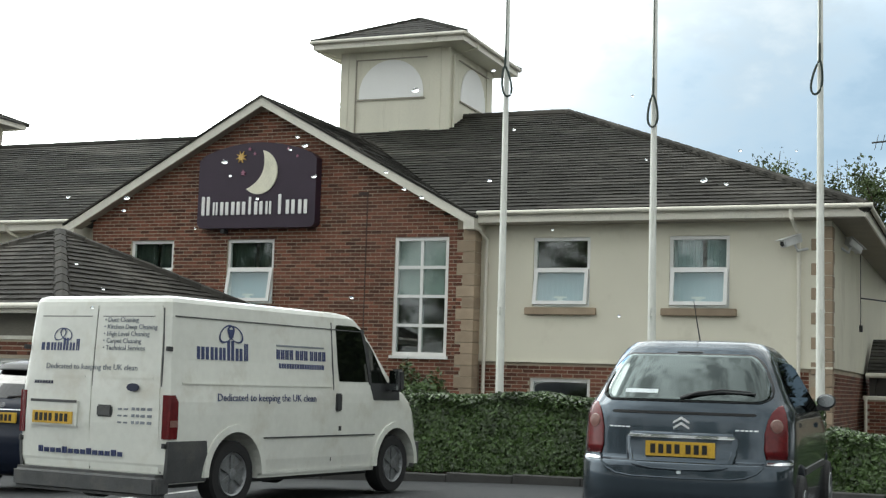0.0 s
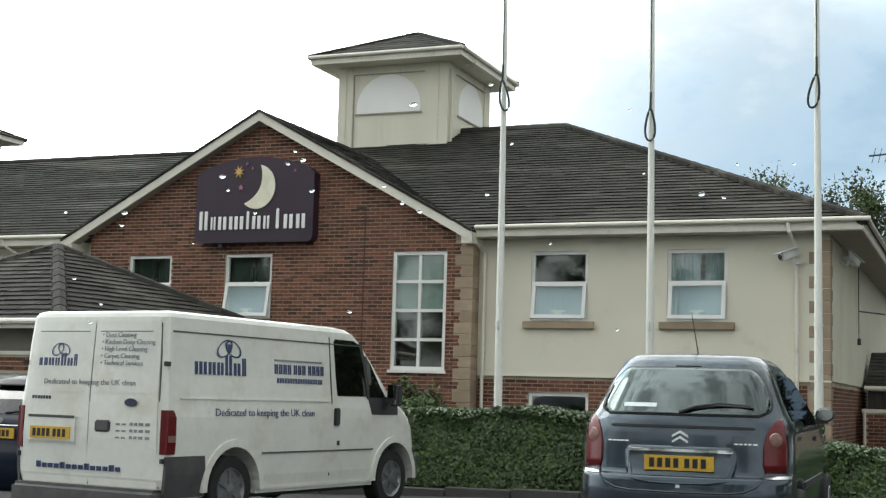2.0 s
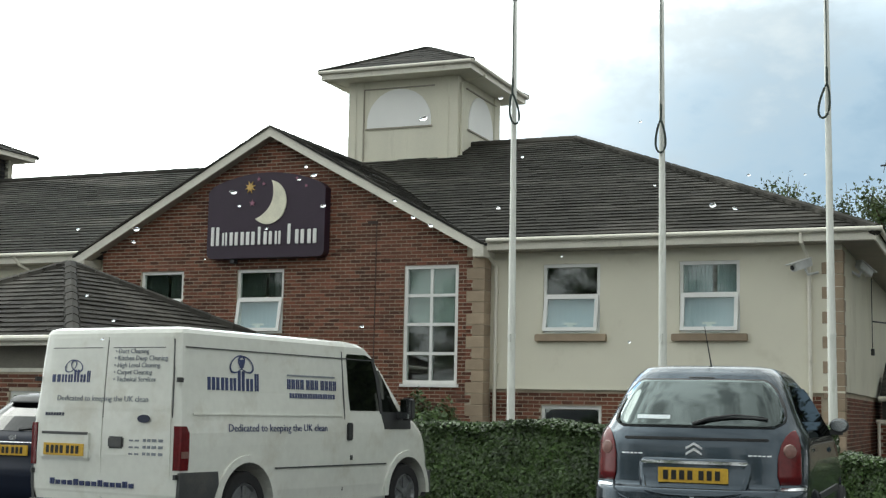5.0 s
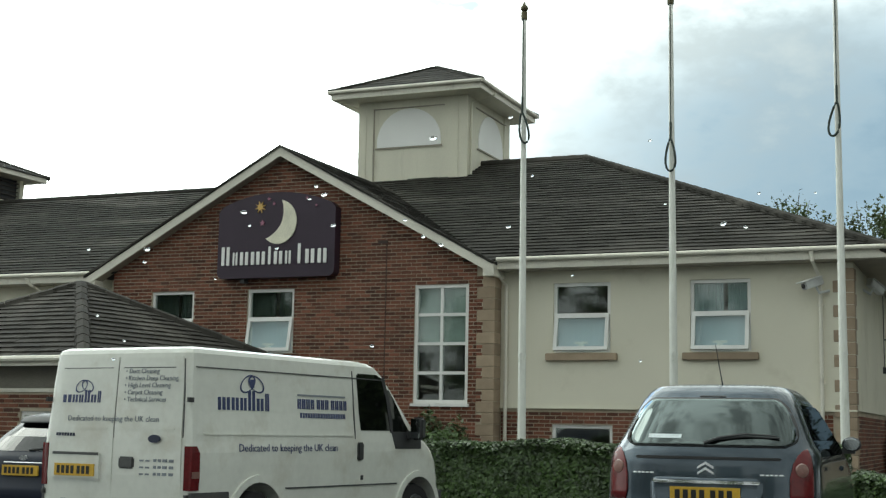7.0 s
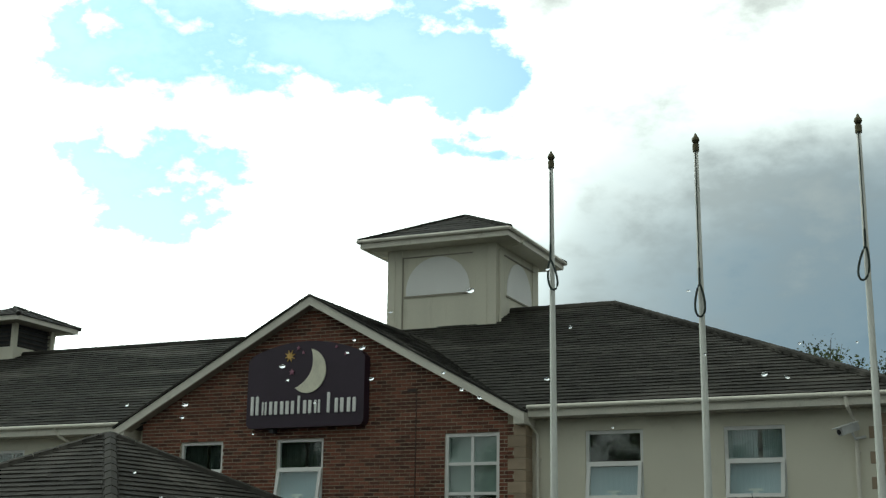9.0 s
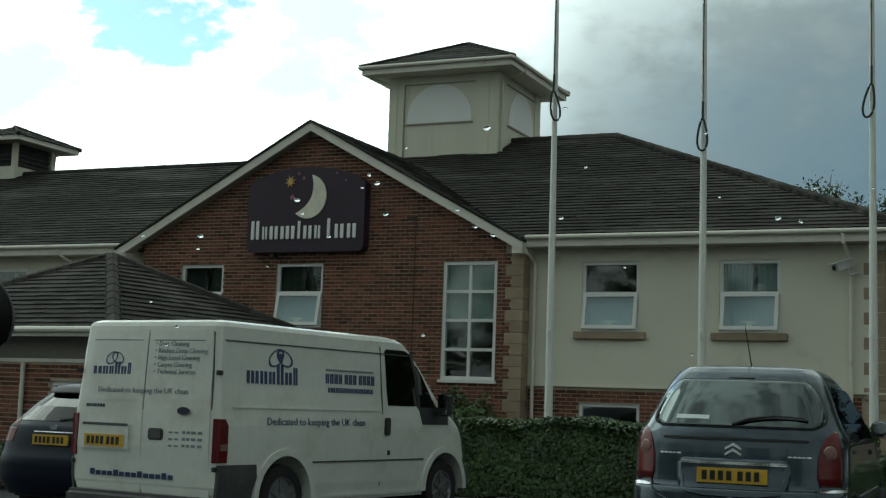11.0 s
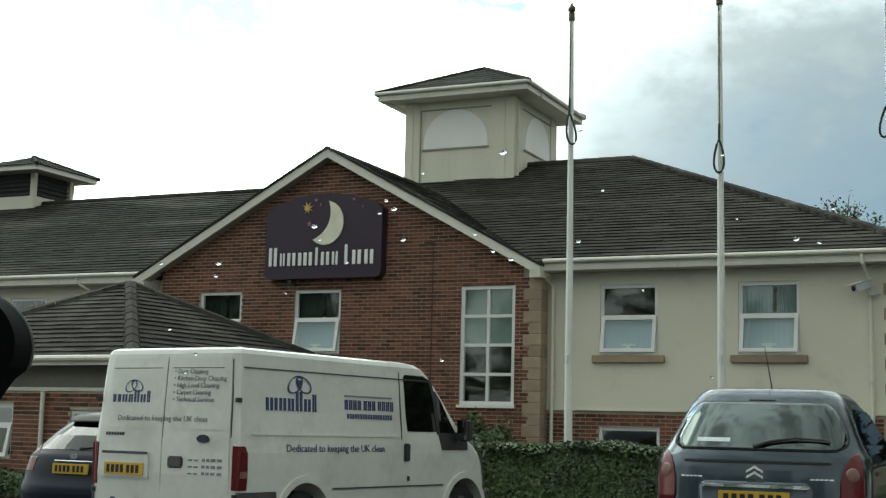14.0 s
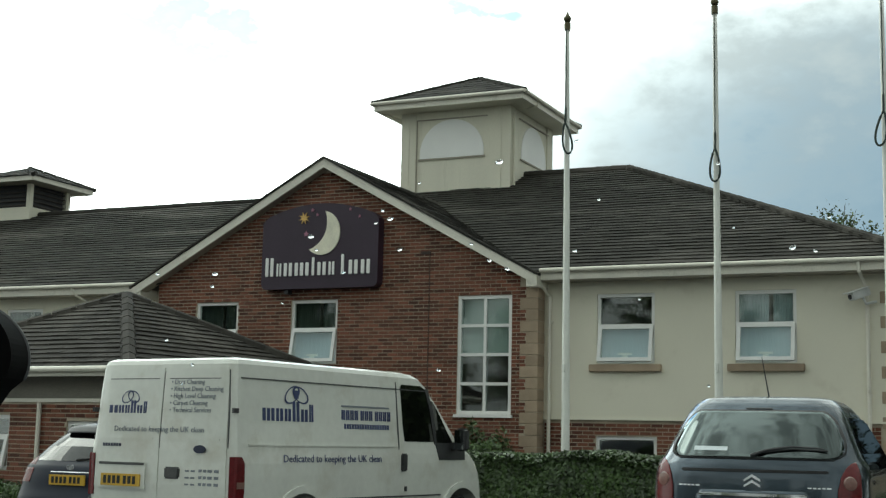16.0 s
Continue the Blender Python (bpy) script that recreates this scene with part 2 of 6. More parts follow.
BRICK_RGB = (0.150, 0.058, 0.036)
M = dict(
    mortar=material("mortar", (0.44, 0.38, 0.29), 0.95, scale=2, fine=90, bump=0.3),
    brick=material("brick", BRICK_RGB, 0.9, scale=0.9, vary=0.16, fine=70, fine_vary=0.16, bump=0.35, rand="object", rand_vary=0.55),
    brick_rest=material("brick_rest", BRICK_RGB, 0.9, scale=0.9, vary=0.16, fine=70, fine_vary=0.16, bump=0.35, rand="island", rand_vary=0.55),
    render=material("cream_render", (0.74, 0.71, 0.59), 0.92, scale=0.5, vary=0.05, fine=140, fine_vary=0.05, bump=0.2,
                    dirt=((0.52, 0.48, 0.37), 0.55, 0.85, 0.9)),
    tower=material("tower_cladding", (0.70, 0.675, 0.56), 0.7, scale=0.8, vary=0.06, fine=50, fine_vary=0.05, bump=0.08,
                   dirt=((0.46, 0.44, 0.35), 0.58, 0.9, 1.6), stretch=(2, 2, 0.3)),
    white_panel=material("white_panel", (0.86, 0.86, 0.84), 0.6, scale=0.8, vary=0.04, fine=40, fine_vary=0.03, bump=0.03),
    tile=material("roof_tile", (0.027, 0.0255, 0.0215), 0.9, spec=0.25, scale=0.45, vary=0.22, fine=35, fine_vary=0.25, bump=0.4, rand="island", rand_vary=0.28,
                  dirt=((0.105, 0.098, 0.086), 0.52, 0.68, 0.75), stretch=(0.28, 1, 1)),
    tile_part=material("roof_tile_part", (0.043, 0.040, 0.035), 0.9, spec=0.25, scale=0.45, vary=0.2, fine=35, fine_vary=0.25, bump=0.4, rand="object", rand_vary=0.3,
                       dirt=((0.125, 0.115, 0.10), 0.54, 0.74, 0.9), stretch=(0.5, 1, 1)),
    roof_base=material("roof_underlay", (0.05, 0.047, 0.045), 0.9),
    upvc=material("white_upvc", (0.80, 0.80, 0.78), 0.35, scale=3, vary=0.04, fine=30, fine_vary=0.03, bump=0.0),
    fascia=material("painted_fascia", (0.74, 0.71, 0.62), 0.5, scale=2, vary=0.06, fine=30, fine_vary=0.05, bump=0.05,
                    dirt=((0.45, 0.42, 0.34), 0.6, 0.85, 2.5)),
    # frieze colour includes the shade that falls under the pavilion eaves
    frieze=material("shaded_frieze", (0.20, 0.185, 0.155), 0.8, scale=1.5, vary=0.15, fine=40, bump=0.1, stretch=(0.4, 0.4, 2)),
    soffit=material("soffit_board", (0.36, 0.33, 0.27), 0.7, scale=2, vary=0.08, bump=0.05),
    stone=material("quoin_stone", (0.36, 0.28, 0.20), 0.9, scale=4, vary=0.12, fine=80, fine_vary=0.12, bump=0.3, rand="object", rand_vary=0.15),
    pane=glass_material("window_glass", (0.88, 0.93, 0.92), 0.02, 0.075),
    car_glass=glass_material("car_glass", (0.07, 0.09, 0.09), 0.01, 0.12, (0.74, 0.86, 0.85)),
    # mirror colour cut down: the dark side reflections are put into the glass
    side_glass=glass_material("dimmed_side_glass", (0.05, 0.055, 0.055), 0.02, 0.03, (0.16, 0.18, 0.19)),
    van_glass=glass_material("van_glass", (0.08, 0.09, 0.085), 0.01, 0.03),
    inside=material("room_wall", (0.42, 0.40, 0.35), 0.9, bump=0),
    dark_inside=material("dark_lining", (0.05, 0.05, 0.055), 0.9, bump=0),
    curtain=material("curtain_cloth", (0.05, 0.065, 0.058), 0.9, scale=4, vary=0.12, bump=0.05),
    pale_curtain=material("pale_curtain_cloth", (0.46, 0.52, 0.54), 0.9, scale=4, vary=0.1, bump=0.05),
    joint=material("movement_joint", (0.06, 0.045, 0.04), 0.9),
    # pale blue cloth colour imitates sky mirrored in the tilted sashes
    sky_sheet=material("net_curtain", (0.52, 0.62, 0.70), 0.9, scale=4, vary=0.05, bump=0.0),
    blind=material("pale_blind", (0.40, 0.45, 0.42), 0.9, bump=0.0),
    paint_line=material("line_paint", (0.55, 0.55, 0.53), 0.7, scale=8, vary=0.2, dirt=((0.10, 0.10, 0.10), 0.52, 0.62, 9)),
    mirror_black=material("mirror_black", (0.003, 0.003, 0.003), 0.8, bump=0.0, spec=0.05),
    purple=material("sign_purple", (0.030, 0.016, 0.033), 0.4, scale=1.5, vary=0.12, fine=20, fine_vary=0.05, bump=0.0),
    sign_white=material("sign_white", (0.85, 0.85, 0.83), 0.4, bump=0.0, vary=0.03, fine_vary=0.02),
    moon=material("sign_moon", (0.78, 0.75, 0.60), 0.4, scale=3, vary=0.12, bump=0.0),
    gold=material("sign_star", (0.62, 0.40, 0.12), 0.4, bump=0.0),
    sign_pink=material("sign_small_star", (0.35, 0.15, 0.22), 0.4, bump=0.0),
    asphalt=material("asphalt", (0.026, 0.028, 0.031), 0.8, scale=0.7, vary=0.2, fine=120, fine_vary=0.3, bump=0.5,
                     dirt=((0.058, 0.058, 0.056), 0.55, 0.8, 1.3)),
    kerb=material("concrete_kerb", (0.060, 0.059, 0.057), 0.9, scale=3, vary=0.15, fine=80, bump=0.3, rand="object", rand_vary=0.12),
    leaf=material("hedge_leaf", (0.050, 0.086, 0.024), 0.38, scale=1.3, vary=0.3, fine=9, fine_vary=0.25, bump=0.0, rand="island", rand_vary=0.55),
    leaf_far=material("tree_leaf", (0.06, 0.09, 0.026), 0.6, scale=0.6, vary=0.3, fine=4, fine_vary=0.3, bump=0.0, rand="island", rand_vary=0.5),
    twig=material("twig_bark", (0.07, 0.05, 0.035), 0.9),
    pole=material("flagpole_white", (0.78, 0.79, 0.74), 0.35, scale=2, vary=0.06, fine=20, fine_vary=0.06, bump=0.02,
                  dirt=((0.45, 0.47, 0.38), 0.58, 0.8, 2.0), stretch=(3, 3, 0.5)),
    rope=material("dark_rope", (0.035, 0.05, 0.045), 0.8),
    finial=material("finial_metal", (0.10, 0.09, 0.05), 0.4, metal=0.6),
    van=material("van_white_paint", (0.715, 0.725, 0.67), 0.24, scale=1.2, vary=0.06, fine=14, fine_vary=0.03, bump=0.0, coat=0.7,
                 dirt=((0.56, 0.54, 0.46), 0.52, 0.80, 2.2)),
    rubber=material("black_rubber", (0.013, 0.013, 0.014), 0.8),
    black_plastic=material("black_plastic", (0.035, 0.036, 0.038), 0.5, bump=0.1),
    grey_plastic=material("grey_plastic", (0.062, 0.064, 0.066), 0.6, bump=0.15, dirt=((0.11, 0.105, 0.095), 0.5, 0.8, 4)),
    alloy=material("wheel_silver", (0.27, 0.28, 0.29), 0.4, metal=0.7, dirt=((0.12, 0.11, 0.10), 0.5, 0.8, 9)),
    blue_paint=material("blue_grey_paint", (0.046, 0.063, 0.080), 0.24, metal=0.75, scale=1.5, vary=0.06, fine=300, fine_vary=0.1, bump=0.0, coat=0.6),
    dark_paint=material("dark_paint", (0.007, 0.011, 0.024), 0.35, metal=0.0, scale=1.5, vary=0.06, bump=0.0, coat=0.05, spec=0.2),
    mirror_dim=material("door_mirror_glass", (0.30, 0.32, 0.33), 0.1, metal=1.0, bump=0.0),
    badge=material("silver_badge", (0.80, 0.81, 0.82), 0.35, metal=0.3, bump=0.0),
    chrome=material("chrome_trim", (0.75, 0.76, 0.78), 0.12, metal=1.0, bump=0.0),
    red=material("tail_lamp_red", (0.11, 0.007, 0.009), 0.25, scale=20, vary=0.15, bump=0.05, coat=0.1, spec=0.35),
    lamp_clear=material("tail_lamp_clear", (0.24, 0.13, 0.11), 0.2, scale=20, bump=0.05, coat=0.1),
    plate=material("plate_yellow", (0.58, 0.36, 0.035), 0.4, scale=9, vary=0.08, bump=0.0),
    ink=material("dark_ink", (0.015, 0.02, 0.05), 0.5, bump=0.0),
    ink_blue=material("blue_ink", (0.04, 0.055, 0.14), 0.5, bump=0.0),
    ink_grey=material("grey_ink", (0.20, 0.22, 0.25), 0.5, bump=0.0),
    black_ink=material("black_ink", (0.01, 0.01, 0.01), 0.5, bump=0.0),
    paper=material("sticker_paper", (0.62, 0.68, 0.70), 0.7, bump=0.0),
    fence=material("dark_timber", (0.06, 0.055, 0.05), 0.85, scale=3, vary=0.2, bump=0.2),
    camera_white=material("camera_housing", (0.62, 0.63, 0.62), 0.4, bump=0.0),
    water=material("water_drop", (0.9, 0.92, 0.92), 0.02, bump=0.0),
)
wp = M["water"].node_tree.nodes["Principled BSDF"]
wp.inputs["Transmission Weight"].default_value, wp.inputs["IOR"].default_value = 1.0, 1.33


# ---- mesh helpers ----
def mesh_of(name, bm, mat, smooth=False):
    me = bpy.data.meshes.new(name)
    bmesh.ops.recalc_face_normals(bm, faces=bm.faces)
    bm.to_mesh(me)
    bm.free()
    if mat:
        me.materials.append(mat)
    if smooth:
        me.polygons.foreach_set("use_smooth", [True] * len(me.polygons))
    return me


def part(name, bm, mat, parent, label="", smooth=False):
    ob = new(name, mesh_of(name, bm, mat, smooth))
    ob.parent = parent
    if label:
        tagged(ob, label)
    return ob


def thing(name, label, category, m=None, group="", kind="", bm=None, mat=None, smooth=False):
    ob = new(name, mesh_of(name, bm, mat, smooth) if bm else None)
    if m is not None:
        ob.matrix_world = m
    return tagged(ob, label, category, group, kind)


def box(bm, x0, x1, y0, y1, z0, z1, m=None):
    vs = [bm.verts.new(v) for v in ((x0, y0, z0), (x1, y0, z0), (x1, y1, z0), (x0, y1, z0), (x0, y0, z1), (x1, y0, z1), (x1, y1, z1), (x0, y1, z1))]
    if m:
        for v in vs:
            v.co = m @ v.co
    for f in ((0, 3, 2, 1), (4, 5, 6, 7), (0, 1, 5, 4), (1, 2, 6, 5), (2, 3, 7, 6), (3, 0, 4, 7)):
        bm.faces.new([vs[i] for i in f])
    return vs


def boxes(*bs):
    bm = bmesh.new()
    for b in bs:
        box(bm, *b)
    return bm


def bevelled(bm, w=0.01, seg=2):
    bmesh.ops.remove_doubles(bm, verts=bm.verts, dist=1e-5)
    bmesh.ops.bevel(bm, geom=list(bm.edges), offset=w, segments=seg, affect="EDGES", clamp_overlap=True)
    return bm


def prism(bm, poly, y0, y1, axis="y", m=None):
    """A polygon in (x, z), pushed from y0 to y1; axis 'x': a polygon in (y, z), pushed along x; 'z': in (x, y)."""
    def at(p, d):
        v = {"y": (p[0], d, p[1]), "x": (d, p[0], p[1]), "z": (p[0], p[1], d)}[axis]
        return m @ Vector(v) if m else v
    a = [bm.verts.new(at(p, y0)) for p in poly]
    b = [bm.verts.new(at(p, y1)) for p in poly]
    bm.faces.new(a)
    bm.faces.new(b[::-1])
    for i in range(len(poly)):
        j = (i + 1) % len(poly)
        bm.faces.new((a[i], b[i], b[j], a[j]))
    return bm


def tube(bm, pts, radii, seg=10, cap=True):
    rings = []
    pts = [Vector(p) for p in pts]
    for i, p in enumerate(pts):
        d = (pts[min(i + 1, len(pts) - 1)] - pts[max(i - 1, 0)]).normalized()
        up = Vector((0, 0, 1)) if abs(d.z) < 0.9 else Vector((1, 0, 0))
        u = d.cross(up).normalized()
        v = d.cross(u)
        r = radii[i] if isinstance(radii, (list, tuple)) else radii
        rings.append([bm.verts.new(p + (u * math.cos(2 * math.pi * k / seg) + v * math.sin(2 * math.pi * k / seg)) * r) for k in range(seg)])
    for a, b in zip(rings, rings[1:]):
        for k in range(seg):
            bm.faces.new((a[k], a[(k + 1) % seg], b[(k + 1) % seg], b[k]))
    if cap:
        bm.faces.new(rings[0][::-1])
        bm.faces.new(rings[-1])
    return bm


def lathe(bm, prof, m, seg=24):
    """A profile of (radius, height) turned round z, at the pose m."""
    rings = [[bm.verts.new(m @ Vector((r * math.cos(2 * math.pi * k / seg), r * math.sin(2 * math.pi * k / seg), h))) for k in range(seg)] for r, h in prof]
    for a, b in zip(rings, rings[1:]):
        for k in range(seg):
            bm.faces.new((a[k], a[(k + 1) % seg], b[(k + 1) % seg], b[k]))
    bm.faces.new(rings[0][::-1])
    bm.faces.new(rings[-1])
    return bm


def raw(name, verts, faces, mat, parent, label=""):
    me = bpy.data.meshes.new(name)
    me.from_pydata(verts, [], faces)
    me.materials.append(mat)
    ob = new(name, me)
    ob.parent = parent
    return tagged(ob, label) if label else ob


def lettering(words, size, m, mat, parent, name="lettering", width=None):
    cu = bpy.data.curves.new(name, "FONT")
    cu.body, cu.size, cu.extrude, cu.resolution_u = words, size, 0.0015, 2
    tmp = bpy.data.objects.new(name, cu)
    scene.collection.objects.link(tmp)
    bpy.context.view_layer.update()
    me = bpy.data.meshes.new_from_object(tmp.evaluated_get(bpy.context.evaluated_depsgraph_get()))
    bpy.data.objects.remove(tmp)
    xs = [v.co.x for v in me.vertices]
    if width and xs:
        me.transform(Matrix.Diagonal((width / (max(xs) - min(xs)), 1, 1, 1)))
    me.transform(m)
    me.materials.clear()
    me.materials.append(mat)
    ob = new(name, me)
    ob.parent = parent
    return tagged(ob, kind="stuff")


def carve(bm, cutters):
    """The mesh with the closed cutter meshes taken away."""
    bmesh.ops.recalc_face_normals(bm, faces=bm.faces)
    me = bpy.data.meshes.new("blank")
    bm.to_mesh(me)
    bm.free()
    ob = bpy.data.objects.new("blank", me)
    scene.collection.objects.link(ob)
    tools = []
    for c in cutters:
        bmesh.ops.recalc_face_normals(c, faces=c.faces)
        cm = bpy.data.meshes.new("cutter")
        c.to_mesh(cm)
        c.free()
        t = bpy.data.objects.new("cutter", cm)
        scene.collection.objects.link(t)
        tools.append(t)
        mod = ob.modifiers.new("cut", "BOOLEAN")
        mod.operation, mod.object, mod.solver = "DIFFERENCE", t, "EXACT"
    bpy.context.view_layer.update()
    res = bpy.data.meshes.new_from_object(ob.evaluated_get(bpy.context.evaluated_depsgraph_get()))
    for o in (ob, *tools):
        bpy.data.objects.remove(o)
    b2 = bmesh.new()
    b2.from_mesh(res)
    return b2


# ---- ground: one sheet, level car park falling a little, lower behind the hedge ----
def ground_z(x, y):
    z = -0.035 * max(0.0, min(8.0, -(x + 5.5)))
    k = max(0.0, min(1.0, (y - 18.0) / 2.2))
    return z * (1 - k) - 0.80 * k


def build_ground():
    xs = [-600, -200, -90, -60] + [-45 + 1.0 * i for i in range(66)] + [30, 60, 200, 600]
    ys = [-600, -200, -60, -30] + [-20 + 1.0 * i for i in range(34)] + [14 + 0.5 * i for i in range(26)] + [30, 45, 70, 200, 900]
    bm = bmesh.new()
    g = [[bm.verts.new((x, y, ground_z(x, y))) for x in xs] for y in ys]
    for a, b in zip(g, g[1:]):
        for i in range(len(xs) - 1):
            bm.faces.new((a[i], a[i + 1], b[i + 1], b[i]))
    thing("ground", "dark worn asphalt of the hotel car park", "ground", kind="structure", bm=bm, mat=M["asphalt"], smooth=True)


build_ground()

# ---- hotel ----
YG, YC, YE = 24.65, 25.0, 24.55
GX0, GX1, GXA = -18.24, -9.26, -13.99
GHW = 4.76  # half width of the gable roof
WX = -2.56
LEFT = -60.0
S_MAIN, S_GABLE = 0.456, 0.546
Z_EAVE, Y_RIDGE = 4.58, 32.4
Z_RIDGE = Z_EAVE + S_MAIN * (Y_RIDGE - YE)
XE = -1.92
XM, Y_LEFT = -14.2, 31.45  # west of XM the ridge is lower
hotel = thing("hotel_building", "two-storey red brick and cream rendered hotel with dark tiled roof", "building")


def holed(bm, x0, x1, z0, z1, y0, y1, holes):
    xs = sorted({x0, x1, *[v for h in holes for v in h[:2]]})
    zs = sorted({z0, z1, *[v for h in holes for v in h[2:]]})
    for a, b in zip(xs, xs[1:]):
        for c, d in zip(zs, zs[1:]):
            mx, mz = (a + b) / 2, (c + d) / 2
            if not any(h[0] < mx < h[1] and h[2] < mz < h[3] for h in holes):
                box(bm, a, b, y0, y1, c, d)
    bmesh.ops.remove_doubles(bm, verts=bm.verts, dist=1e-5)
    return bm


HEAD, SILL = 4.12, 2.78
gable_holes = [(-17.22, -16.14, SILL, HEAD), (-14.82, -13.70, SILL, HEAD), (-10.96, -9.80, 1.77, HEAD)]
cream_holes = [(-8.17, -7.03, SILL, HEAD), (-5.50, -4.38, SILL, HEAD)]
base_holes = [(-8.20, -7.00, 0.10, 1.40), (-5.50, -4.38, 0.10, 1.40)]
left_holes = [(-22.9, -21.8, SILL, HEAD), (-26.3, -25.2, SILL, HEAD)]

bm = holed(bmesh.new(), GX0, GX1, -0.9, 4.40, YG, YG + 0.3, gable_holes)
prism(bm, [(GX0, 4.40), (GX1, 4.40), (GX1, 4.42), (GXA, 6.92), (GX0, 4.56)], YG, YG + 0.3)
box(bm, GX1 - 0.3, GX1, YG + 0.3, YC, -0.9, 4.4)
box(bm, GX0, GX0 + 0.3, YG + 0.3, YC, -0.9, 4.4)
gable_wall = part("gable_wall", bm, M["mortar"], hotel, "red brick gable wall with pale mortar")
bm = holed(bmesh.new(), GX1, WX, 1.73, 4.5, YC, YC + 0.3, cream_holes)
render_wall = part("render_wall", bm, M["render"], hotel, "smooth cream rendered upper wall")
bm = holed(bmesh.new(), GX1, WX - 0.03, -0.9, 1.70, YC + 0.04, YC + 0.3, base_holes)
base_wall = part("base_wall", bm, M["mortar"], hotel, "red brick base under the render")
part("drip_bead", boxes((GX1, WX + 0.02, YC - 0.02, YC + 0.05, 1.70, 1.735)), M["render"], hotel)
bm = boxes((WX - 0.3, WX, YC + 0.3, 39.8, 1.73, 4.5))
end_wall = part("end_wall", bm, M["render"], hotel, "cream rendered end wall")
part("end_base", boxes((WX - 0.33, WX - 0.03, YC + 0.3, 39.8, -0.9, 1.73)), M["mortar"], hotel)
bm = holed(bmesh.new(), LEFT, GX0, -0.9, 4.5, YC, YC + 0.3, left_holes)
part("left_wall", bm, M["render"], hotel)
part("back_wall", boxes((LEFT, WX, 39.8, 40.1, -0.9, 4.5)), M["render"], hotel)
part("room_partition", boxes((LEFT, WX - 0.3, 27.2, 27.3, -0.9, 4.5)), M["inside"], hotel)
part("room_floor", boxes((LEFT, WX - 0.3, YC + 0.3, 39.8, 1.5, 1.72)), M["inside"], hotel)
part("room_ceiling", boxes((LEFT, WX - 0.3, YC + 0.3, 39.8, 4.4, 4.5)), M["inside"], hotel)


def build_window(x0, x1, z0, z1, y, parent, sill=True, opened=True, curtain=True, mid=0.54, sky_sheet=True, cloth="curtain"):
    w = 0.065
    bm = boxes((x0, x1, y + 0.04, y + 0.12, z1 - w, z1), (x0, x1, y + 0.04, y + 0.12, z0, z0 + w),
               (x0, x0 + w, y + 0.04, y + 0.12, z0 + w, z1 - w), (x1 - w, x1, y + 0.04, y + 0.12, z0 + w, z1 - w))
    zm = z0 + (z1 - z0) * mid
    box(bm, x0 + w, x1 - w, y + 0.04, y + 0.12, zm - 0.03, zm + 0.03)
    win = part("window", bm, M["upvc"], parent)
    part("pane", boxes((x0 + w, x1 - w, y + 0.07, y + 0.08, zm + 0.03, z1 - w)), M["pane"], win).visible_shadow = False
    h = zm - z0 - 0.02
    m = pose((x0 + x1) / 2, y + 0.03, zm + 0.0, -11 if opened else 0)
    hw = (x1 - x0) / 2 - 0.03
    bm = bmesh.new()
    s = 0.07
    for b in ((-hw, hw, -0.03, 0.03, -s, 0), (-hw, hw, -0.03, 0.03, -h, -h + s), (-hw, -hw + s, -0.03, 0.03, -h + s, -s), (hw - s, hw, -0.03, 0.03, -h + s, -s)):
        box(bm, *b, m=m)
    sash = part("sash", bm, M["upvc"], win)
    bm = bmesh.new()
    box(bm, -hw + s, hw - s, -0.006, 0.006, -h + s, -s, m=m)
    part("sash_pane", bm, M["pane"], win).visible_shadow = False
    bm = bmesh.new()
    box(bm, -0.13, 0.13, 0.02, 0.05, -h + 0.135, -h + 0.175, m=m)
    box(bm, -0.05, 0.05, 0.02, 0.05, -h + 0.075, -h + 0.135, m=m)
    part("latch", bm, M["upvc"], win)
    # added sheet behind the open sash, painted as its sky reflection
    if opened and sky_sheet:
        bm = bmesh.new()
        n = 30
        lo = [bm.verts.new((x0 + 0.05 + (x1 - x0 - 0.1) * i / n, y + 0.132 + 0.004 * math.sin(i * 2.1), z0 + 0.02)) for i in range(n + 1)]
        hi = [bm.verts.new((x0 + 0.05 + (x1 - x0 - 0.1) * i / n, y + 0.132 + 0.003 * math.sin(i * 2.1), zm + 0.01)) for i in range(n + 1)]
        for i in range(n):
            bm.faces.new((lo[i], lo[i + 1], hi[i + 1], hi[i]))
        thing("net_curtain", "pale blue sheet standing in for sky reflected in the sash", "curtain", group="bedroom net curtains", bm=bm, mat=M["sky_sheet"], smooth=True)
    if sill:
        bm = bevelled(boxes((x0 - 0.14, x1 + 0.14, y - 0.09, y + 0.1, z0 - 0.16, z0 - 0.02)), 0.012)
        part("sill", bm, M["stone"], win)
    if curtain:
        for a, b in ((x0 - 0.02, x0 + (x1 - x0) * 0.52), (x0 + (x1 - x0) * 0.60, x1 + 0.02)) if curtain != "sky_sheet" else ((x0, x1),):
            bm = bmesh.new()
            n = 40
            lo = [bm.verts.new((a + (b - a) * i / n, y + 0.20 + 0.03 * math.sin(i * 1.9) + 0.012 * math.sin(i * 0.7), z0 - 0.1)) for i in range(n + 1)]
            hi = [bm.verts.new((a + (b - a) * i / n, y + 0.20 + 0.02 * math.sin(i * 1.9), z1 + 0.05)) for i in range(n + 1)]
            for i in range(n):
                bm.faces.new((lo[i], lo[i + 1], hi[i + 1], hi[i]))
